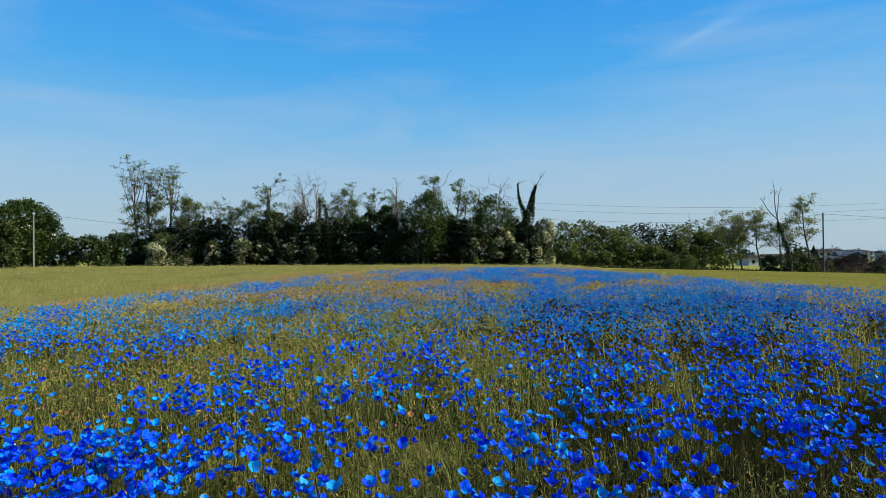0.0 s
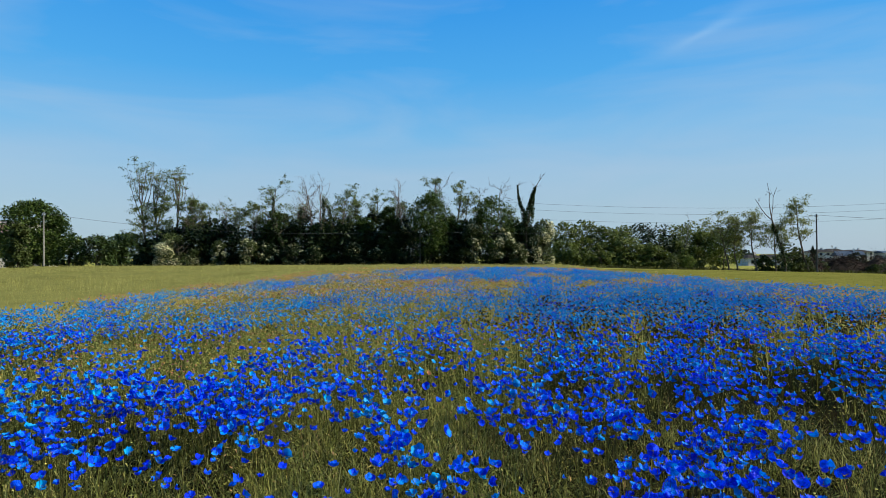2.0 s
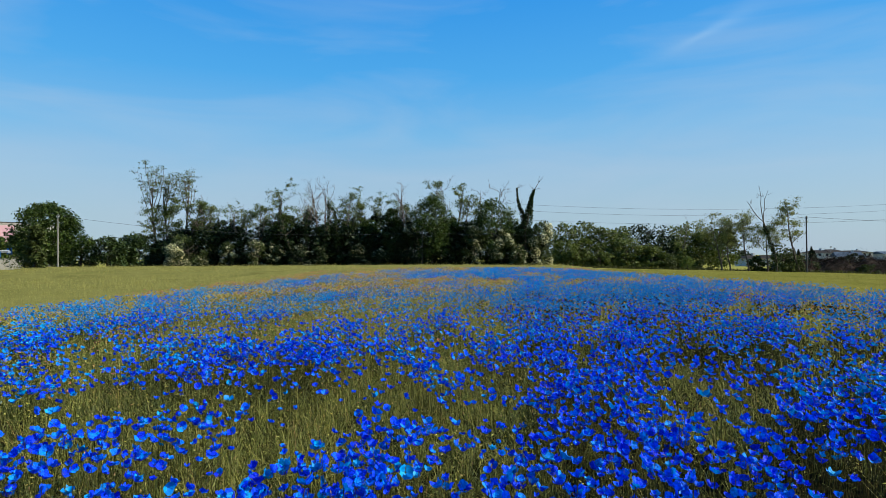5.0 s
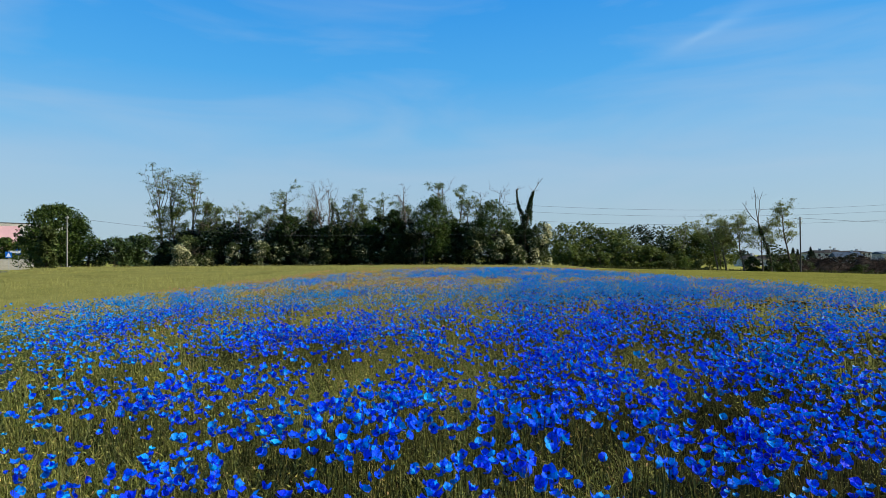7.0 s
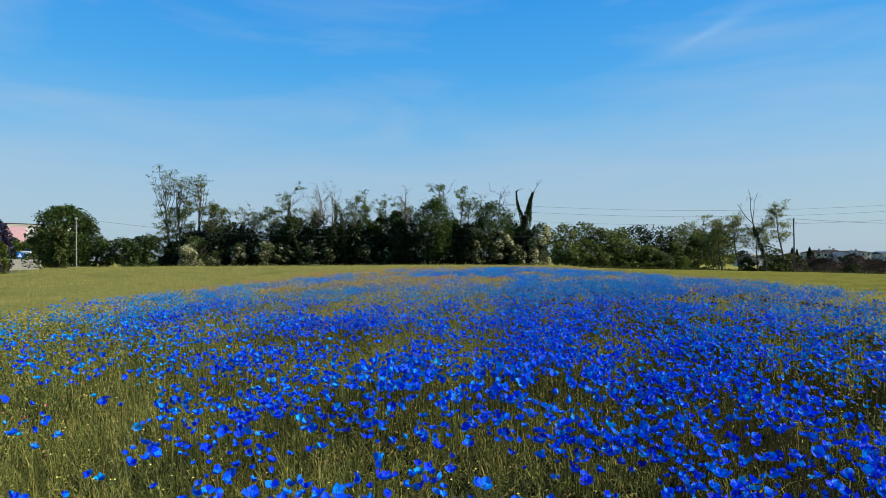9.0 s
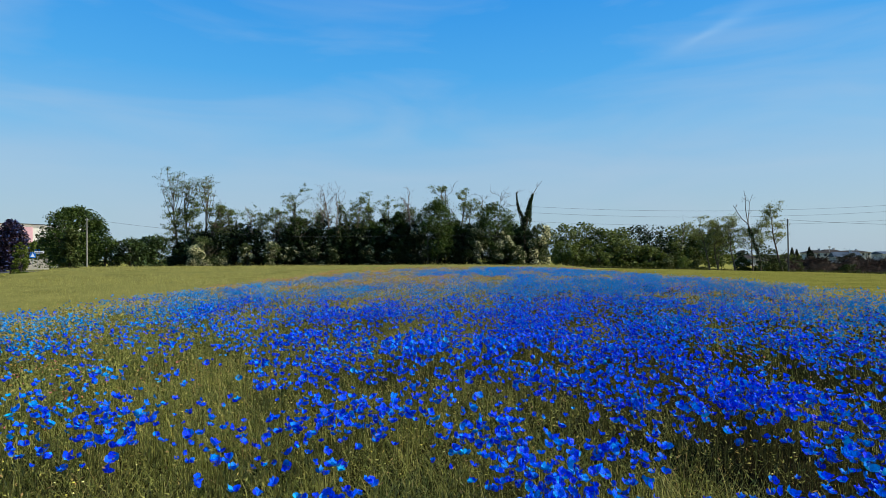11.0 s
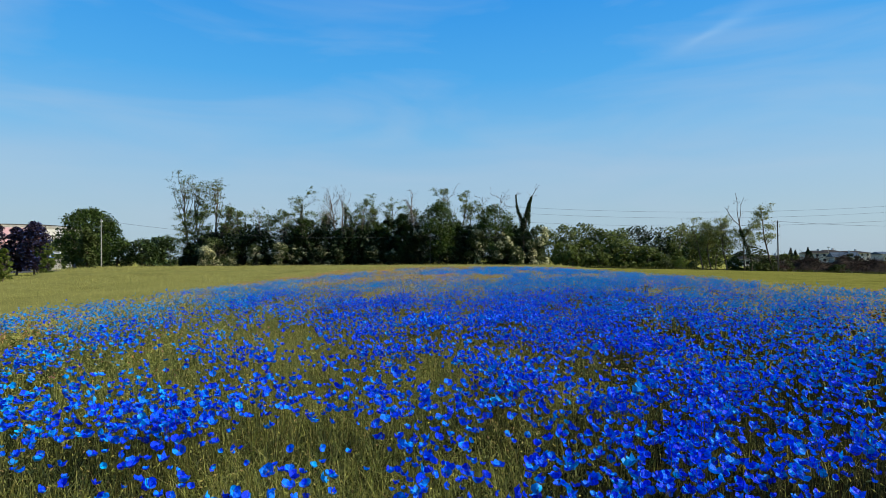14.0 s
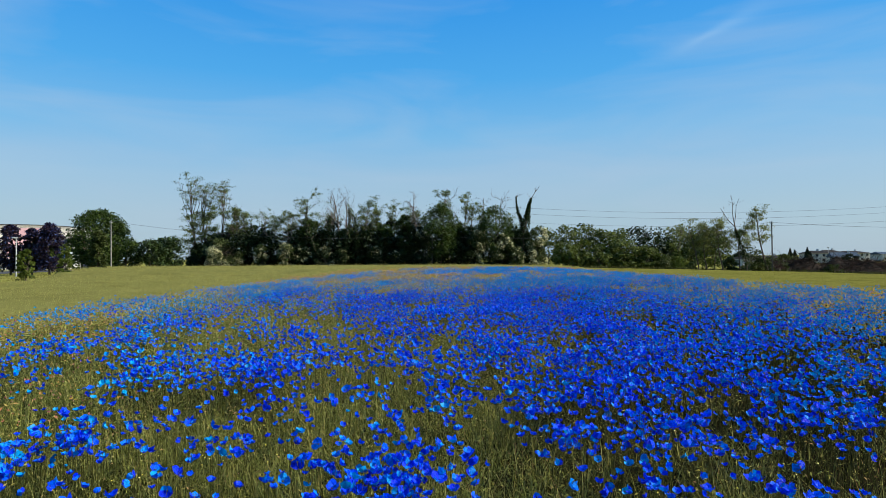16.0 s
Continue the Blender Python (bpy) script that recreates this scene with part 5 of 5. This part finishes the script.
for px in (12.8, 190.0):
    z0 = float(rise(px, 155))
    heights = [float(conductor(lo, ed, px)) - z0 for lo, ed in POWER]
    pole = thing("power_pole", px, 155.4, z0, "tall grey concrete power pole with three short arms", "pole", "power poles")
    v, f = tubes([(np.array([(0, 0, -0.3), (0, 0, heights[0] + 0.6)]), np.array([0.28, 0.16]))], 12)
    part("shaft", raw_mesh("shaft", v, [f], CONCRETE, smooth=True), CONCRETE, pole)
    for hz in heights:
        arm = part("arm", boxed(-0.06, -0.5, hz + 0.2, 0.06, 0.3, hz + 0.3, bevel=0.01), GALV, pole)
        v, f = tubes([(np.array([(0, -0.4, hz - 0.03), (0, -0.4, hz + 0.1), (0, -0.4, hz + 0.21)]), np.array([0.04, 0.07, 0.03]))], 8)
        part("insulator", raw_mesh("insulator", v, [f], SIGN_WHITE, smooth=True), SIGN_WHITE, arm, "small pale insulator")
for low, edge in POWER:
    xs = np.linspace(12.8, 190, 60)
    wire("power_line", np.stack([xs, 155 + 0 * xs, conductor(low, edge, xs)], -1), 0.024, "thin grey overhead power conductor far behind the trees", "power lines")

# ---- road, signs and buildings beyond the meadow ----
ys = np.linspace(20, 190, 40)
v, f = sheet(np.array([-64.0, -60.5, -57.0, -53.5]), ys, 0.03)
tagged(new("road", raw_mesh("road", v, [f], ASPHALT)), "grey asphalt country road beyond the meadow", "road", kind="structure")


def road_sign(x, y, height, plates, label):
    z = float(rise(x, y))
    sign = thing("road_sign", x, y, z, label, "sign", "road signs", turn=12)
    v, f = tubes([(np.array([(0, 0, -0.1), (0, 0, height)]), np.array([0.035, 0.035]))], 8)
    part("post", raw_mesh("post", v, [f], GALV, smooth=True), GALV, sign)
    for kind_, x0, z0, w, h_ in plates:
        plate = part("plate", boxed(x0 - w / 2, -0.06, z0, x0 + w / 2, -0.036, z0 + h_, bevel=0.006), SIGN_BLUE if kind_ == "crossing" else SIGN_WHITE, sign, "blue square plate" if kind_ == "crossing" else "white name plate")
        if kind_ == "crossing":
            bm = bmesh.new()
            tri_ = [bm.verts.new((x0 + dx * w, yy, z0 + dz * h_)) for yy in (-0.063, -0.068) for dx, dz in ((-0.36, 0.16), (0.36, 0.16), (0, 0.84))]
            bm.faces.new(tri_[:3])
            bm.faces.new(tri_[3:][::-1])
            for i in range(3):
                bm.faces.new((tri_[i], tri_[(i + 1) % 3], tri_[(i + 1) % 3 + 3], tri_[i + 3]))
            part("triangle", bm, SIGN_WHITE, plate, "white warning triangle")
        else:
            part("text_bar", boxed(x0 - w * 0.4, -0.067, z0 + h_ * 0.35, x0 + w * 0.4, -0.063, z0 + h_ * 0.6), GLASS_DARK, plate)


road_sign(-55.2, 68.2, 2.75, (("crossing", 0, 1.85, 0.75, 0.75), ("name", 0.75, 2.45, 1.15, 0.26)), "blue pedestrian crossing sign with a white triangle")
road_sign(-70.6, 91.0, 3.75, (("crossing", 0, 2.6, 0.8, 1.0),), "tall blue pedestrian crossing sign with a white triangle")


def marker_post(x, y, height, label):
    post = thing("marker_post", x, y, float(rise(x, y)), label, "post", "marker posts")
    part("post", boxed(-0.07, -0.06, -0.1, 0.07, 0.06, height, bevel=0.02), SIGN_WHITE, post)
    part("band", boxed(-0.074, -0.064, height * 0.72, 0.074, 0.064, height * 0.84), GLASS_DARK, post, "dark reflector band")


marker_post(-61.9, 99, 2.3, "white roadside marker post with a dark band")
marker_post(-61.8, 95, 1.5, "short white roadside marker post with a dark band")

wall_t = thing("boundary_wall", -88.6, 113.5, float(rise(-88.6, 113.5)), "low pale rendered wall with a worn top", "wall", turn=12)
part("wall_face", boxed(-4.2, -0.15, -0.2, 4.2, 0.15, 2.1, bevel=0.03), STONE, wall_t)
for k in range(6):
    part("coping", boxed(-4.25 + k * 1.42, -0.2, 2.104, -4.25 + k * 1.42 + 1.40, 0.2, 2.2 + 0.05 * (k % 2), bevel=0.02), STONE, wall_t)

fence = thing("picket_fence", -71.5, 76, float(rise(-71.5, 76)), "white picket fence along the road", "fence")
for z0 in (0.5, 1.5):
    part("rail", boxed(-3.5, 0.03, z0, 3.5, 0.08, z0 + 0.1), FENCE_WHITE, fence)
picket = boxed(-0.06, -0.02, 0.05, 0.06, 0.027, 1.95, bevel=0.01)
first = part("picket", picket, FENCE_WHITE, fence)
first.location.x = -3.4
for k in range(1, 24):
    o = new("picket", first.data)
    o.parent = fence
    o.location.x = -3.4 + k * 0.295


def street_lamp(x, y, height):
    lampost = thing("street_lamp", x, y, float(rise(x, y)), "grey steel street lamp with a short arm by the road", "street lamp")
    v, f = tubes([(np.array([(0, 0, -0.1), (0, 0, height * 0.6), (0, 0, height)]), np.array([0.08, 0.06, 0.05]))], 10)
    part("post", raw_mesh("post", v, [f], GALV, smooth=True), GALV, lampost)
    part("lamp_head", boxed(-0.12, -0.5, height - 0.02, 0.12, 0.15, height + 0.1, bevel=0.03), GALV, lampost)


street_lamp(-44.6, 45.2, 3.9)

car = thing("parked_car", -61.4, 86, float(rise(-61.4, 86)) + 0.03, "silver hatchback standing on the road", "car", turn=90)
bm = bmesh.new()
profile = [(-2.0, 0.3), (-2.05, 0.75), (-1.85, 0.95), (-1.3, 1.05), (-0.75, 1.42), (0.6, 1.47), (1.45, 1.15), (1.95, 1.0), (2.02, 0.6), (1.95, 0.3)]
rows_ = [[bm.verts.new((px, s * (0.82 - 0.16 * max(0, pz - 0.95) / 0.5), pz)) for px, pz in profile] for s in (-1, 1)]
bm.faces.new(rows_[0])
bm.faces.new(rows_[1][::-1])
for i in range(len(profile)):
    j = (i + 1) % len(profile)
    bm.faces.new((rows_[0][j], rows_[0][i], rows_[1][i], rows_[1][j]))
bmesh.ops.bevel(bm, geom=list(bm.edges), offset=0.05, segments=2, affect="EDGES")
bmesh.ops.recalc_face_normals(bm, faces=bm.faces)
part("body", bm, CAR_PAINT, car)
for s in (-1, 1):
    part("side_window", boxed(-0.7, s * 0.76 - 0.03, 1.02, 0.75, s * 0.76 + 0.03, 1.32, bevel=0.02), GLASS_DARK, car)
    for px in (-1.25, 1.25):
        v, f = tubes([(np.array([(px, s * 0.68, 0.31), (px, s * 0.70, 0.31), (px, s * 0.86, 0.31), (px, s * 0.87, 0.31)]), np.array([0.01, 0.31, 0.31, 0.01]))], 16)
        wheel = part("wheel", raw_mesh("wheel", v, [f], RUBBER, smooth=True), RUBBER, car)
        v, f = tubes([(np.array([(px, s * 0.872, 0.31), (px, s * 0.875, 0.31), (px, s * 0.885, 0.31), (px, s * 0.887, 0.31)]), np.array([0.01, 0.19, 0.18, 0.01]))], 14)
        part("rim", raw_mesh("rim", v, [f], GALV, smooth=True), GALV, wheel)

# warehouse behind the roadside trees
hall = thing("warehouse", -145.2, 165, float(rise(-145.2, 165)), "long off-white warehouse with a pink-tinted bay and taupe fascia", "building", turn=25)
part("wall", boxed(-50, -13, -0.3, 9, -7, 12.3, bevel=0.05), WALL_WHITE, hall)
part("wall_panel", boxed(9.0, -13.05, -0.3, 20, -7, 12.3, bevel=0.05), WALL_PINK, hall, "off-white bay tinted pink")
part("wall_panel", boxed(20.0, -12.95, -0.3, 32, -7, 12.3, bevel=0.05), WALL_WHITE, hall, "off-white clad bay")
part("fascia", boxed(-50.2, -13.3, 10.6, 4, -13.05, 12.6, bevel=0.03), FASCIA, hall, "taupe fascia band")
bm = bmesh.new()
arc = [(px, 12.3 + 1.1 * (1 - ((px - 12) / 21) ** 2)) for px in np.linspace(-8.4, 32.3, 17)]
lo_, hi_ = [[bm.verts.new((px, yy, pz)) for px, pz in arc] for yy in (-13.2, -7)]
for i in range(16):
    bm.faces.new((lo_[i], lo_[i + 1], hi_[i + 1], hi_[i]))
bmesh.ops.solidify(bm, geom=list(bm.faces), thickness=0.3)
part("roof", bm, FASCIA, hall, "shallow curved grey roof")
bm = bmesh.new()
gable = [bm.verts.new((px, -13.0, pz - 0.25)) for px, pz in arc] + [bm.verts.new((arc[-1][0], -13.0, 12.25)), bm.verts.new((arc[0][0], -13.0, 12.25))]
bm.faces.new(gable)
bmesh.ops.solidify(bm, geom=list(bm.faces), thickness=0.2)
part("gable", bm, WALL_WHITE, hall, "off-white arched gable")
part("flat_roof", boxed(-50.3, -13.25, 12.304, -8.5, -6.9, 12.7), FASCIA, hall)
for k in range(5):
    w = part("window", boxed(-46 + 9 * k, -13.07, 5.5, -41 + 9 * k, -12.9, 7.0), GLASS_DARK, hall)
    part("frame", boxed(-46.15 + 9 * k, -13.1, 5.35, -40.85 + 9 * k, -13.02, 5.5), GALV, w)


def house(x, y, w, d, wall_h, roof_h, roof, label, turn=0, gable="x", windows=3):
    h = thing("house", x, y, float(rise(x, y)), label, "house", "distant houses", turn=turn)
    part("wall", boxed(-w / 2, -d / 2, -0.5, w / 2, d / 2, wall_h), PLASTER, h)
    o = 0.8
    bm = bmesh.new()
    cx = w / 2 - d / 2 * (0.7 if gable == "hip" else -0.1)
    eave = [bm.verts.new(p) for p in ((-w / 2 - o, -d / 2 - o, wall_h), (w / 2 + o, -d / 2 - o, wall_h), (w / 2 + o, d / 2 + o, wall_h), (-w / 2 - o, d / 2 + o, wall_h))]
    r1, r2 = bm.verts.new((-cx, 0, wall_h + roof_h)), bm.verts.new((cx, 0, wall_h + roof_h))
    bm.faces.new((eave[0], eave[1], r2, r1))
    bm.faces.new((eave[2], eave[3], r1, r2))
    bm.faces.new((eave[1], eave[2], r2))
    bm.faces.new((eave[3], eave[0], r1))
    bm.faces.new(eave[::-1])
    bmesh.ops.recalc_face_normals(bm, faces=bm.faces)
    roof_ob = part("roof", bm, roof, h)
    part("chimney", boxed(w * 0.18, -0.5, wall_h + roof_h * 0.4, w * 0.18 + 0.9, 0.4, wall_h + roof_h + 0.9), PLASTER, roof_ob)
    for k in range(windows):
        cx2 = -w / 2 + w * (k + 0.5) / windows
        for z0 in ([1.0, 3.8] if wall_h > 5 else [1.0]):
            win = part("window", boxed(cx2 - 0.7, -d / 2 - 0.03, z0, cx2 + 0.7, -d / 2 + 0.1, z0 + 1.4), GLASS_DARK, h)
            part("sill", boxed(cx2 - 0.85, -d / 2 - 0.15, z0 - 0.1, cx2 + 0.85, -d / 2 - 0.035, z0 - 0.004), STONE, win)
    return h


house(210, 330, 11, 10, 5.6, 1.6, ROOF_DARK, "two-storey plaster house with a low dark hipped roof", turn=-8, gable="hip")
house(225, 340, 13, 10, 5.6, 2.0, ROOF_DARK, "two-storey plaster house with a low dark hipped roof", turn=6, gable="hip")
house(214, 310, 12, 9, 3.4, 2.6, ROOF_BLUE, "long low house with a blue-grey sheet roof", turn=-14)
house(258, 370, 18, 12, 5.6, 1.4, ROOF_DARK, "wide plaster house with a low dark roof", turn=4, gable="hip", windows=5)
house(131, 250, 8, 8, 3.4, 1.4, ROOF_DARK, "small pale house seen between the robinias", turn=10, gable="hip", windows=2)
house(148, 262, 11, 8, 3.2, 1.6, ROOF_DARK, "low farm building with a dark roof", turn=-6, windows=3)
house(300, 395, 16, 12, 4.5, 1.8, ROOF_BLUE, "distant low building with a blue-grey roof", turn=5, windows=4)

mast = thing("antenna_mast", 222, 335, float(rise(222, 335)), "thin antenna mast behind the houses", "mast")
v, f = tubes([(np.array([(0, 0, 0), (0, 0, 9.5)]), np.array([0.12, 0.08]))], 6)
part("pole", raw_mesh("pole", v, [f], GALV), GALV, mast)
part("antenna", boxed(-0.6, -0.08, 8.6, 0.6, 0.08, 9.4, bevel=0.05), GALV, mast)


# ---- brush heaps ----
def brush_heap(x, y, length, depth, height, seed, label, twigs):
    r = np.random.default_rng(seed)
    z = float(rise(x, y))
    heap = thing("brush_heap", x, y, z, label, "brush pile", "brush heaps")
    n, m = 22, 10
    gx, gy = np.meshgrid(np.linspace(-1, 1, n), np.linspace(-1, 1, m), indexing="ij")
    lump = Lattice(seed)
    crown = np.clip(1 - gx ** 4, 0, 1) * np.clip(1 - gy ** 2, 0, 1)
    gz = height * 0.8 * crown * (0.55 + 0.7 * lump(gx * 3 + 9, gy * 2 + 9)) - 0.05
    i = (np.arange(n - 1)[:, None] * m + np.arange(m - 1)[None]).ravel()
    v = np.stack([gx * length / 2, gy * depth / 2, gz], -1).reshape(-1, 3)
    part("mound", raw_mesh("mound", v, [np.stack([i, i + m, i + m + 1, i + 1], -1)], BRUSH_SOIL, smooth=True), BRUSH_SOIL, heap)
    paths = []
    for _ in range(twigs):
        u, w = r.uniform(-0.97, 0.97), r.uniform(-0.9, 0.9)
        hz = height * 0.85 * max(0.0, (1 - u ** 4) * (1 - w * w)) * (0.55 + 0.7 * float(lump(np.array(u * 3 + 9), np.array(w * 2 + 9))))
        way = r.normal(0, 1, 3) * [1.0, 0.6, 0.38]
        way /= np.linalg.norm(way)
        p = wander(r, (u * length / 2, w * depth / 2, max(0.1, hz)), way, r.uniform(0.7, 2.4), 2, 0.2)
        p[:, 2] = np.maximum(p[:, 2], 0.03)
        g0 = r.uniform(0.012, 0.05)
        paths.append((p, np.linspace(g0, g0 * 0.4, 3)))
    v, f = tubes(paths, 3)
    ob = part("brushwood", raw_mesh("brushwood", v, [f], BRUSH), BRUSH, heap, "tangle of cut brown branches")
    tagged(ob, kind="stuff")


brush_heap(68.5, 89, 12, 5, 2.9, 501, "large dark heap of cut brown branches", 1500)
brush_heap(57.0, 85, 10, 4, 2.3, 502, "low heap of cut branches and dead brambles", 1100)
brush_heap(80.5, 94, 13, 5, 2.2, 503, "long heap of cut brown branches", 1000)
brush_heap(49.6, 80, 5, 3, 1.9, 504, "small heap of dead brambles beside the pole", 600)
for i, (x, y, h, w) in enumerate([(140, 300, 7, 9), (152, 300, 6, 10), (240, 300, 6.5, 14), (262, 320, 7, 12), (285, 330, 8, 14), (305, 335, 9, 12), (160, 310, 7, 12), (325, 350, 8, 16), (200, 285, 5, 12), (228, 285, 4.6, 14)]):
    broad_tree(x, y, h, w, 520 + i, "far dark green tree among the houses", group="trees among the houses", material=DARK_LEAF, low=0.0, count=22, per=45, lump=0.28, size=(0.7, 1.3), girth=0.2)
for i, (x, y, h, w) in enumerate([(62, 82.5, 1.4, 3.0), (75, 88, 1.2, 3.2), (53, 81.5, 1.5, 2.4)]):
    broad_tree(x, y, h, w, 540 + i, "low bramble bush before the brush heaps", name="bramble_bush", group="brambles by the heaps", material=ELDER_LEAF, low=0.0, count=18, per=50, lump=0.35, girth=0.03, category="bush")


def conifer(x, y, height, width, seed):
    r = np.random.default_rng(seed)
    tree = thing("conifer", x, y, float(rise(x, y)), "small dark conical fir among the houses", "tree", "firs among the houses")
    wood([(np.array([(0, 0, -0.1), (0, 0, height * 0.5), (0, 0, height)]), np.array([0.2, 0.12, 0.02]))], "trunk", tree, BARK)
    n = 1400
    t = r.random(n) ** 0.7
    rad = width / 2 * (1 - t) * (0.6 + 0.4 * np.sin(t * 40) ** 2) * r.uniform(0.4, 1, n)
    a_ = r.uniform(0, 6.28, n)
    leaves(np.stack([np.cos(a_) * rad, np.sin(a_) * rad, 0.3 + t * (height - 0.3)], -1), r, (0.5, 0.9), "crown", tree, DARK_LEAF)


for i, (x, y, h, w) in enumerate([(174, 290, 8.3, 6.5), (177.5, 292, 7.4, 6.0), (181.5, 288, 8.6, 6.6), (186, 293, 6.6, 6.0)]):
    conifer(x, y, h, w, 560 + i)
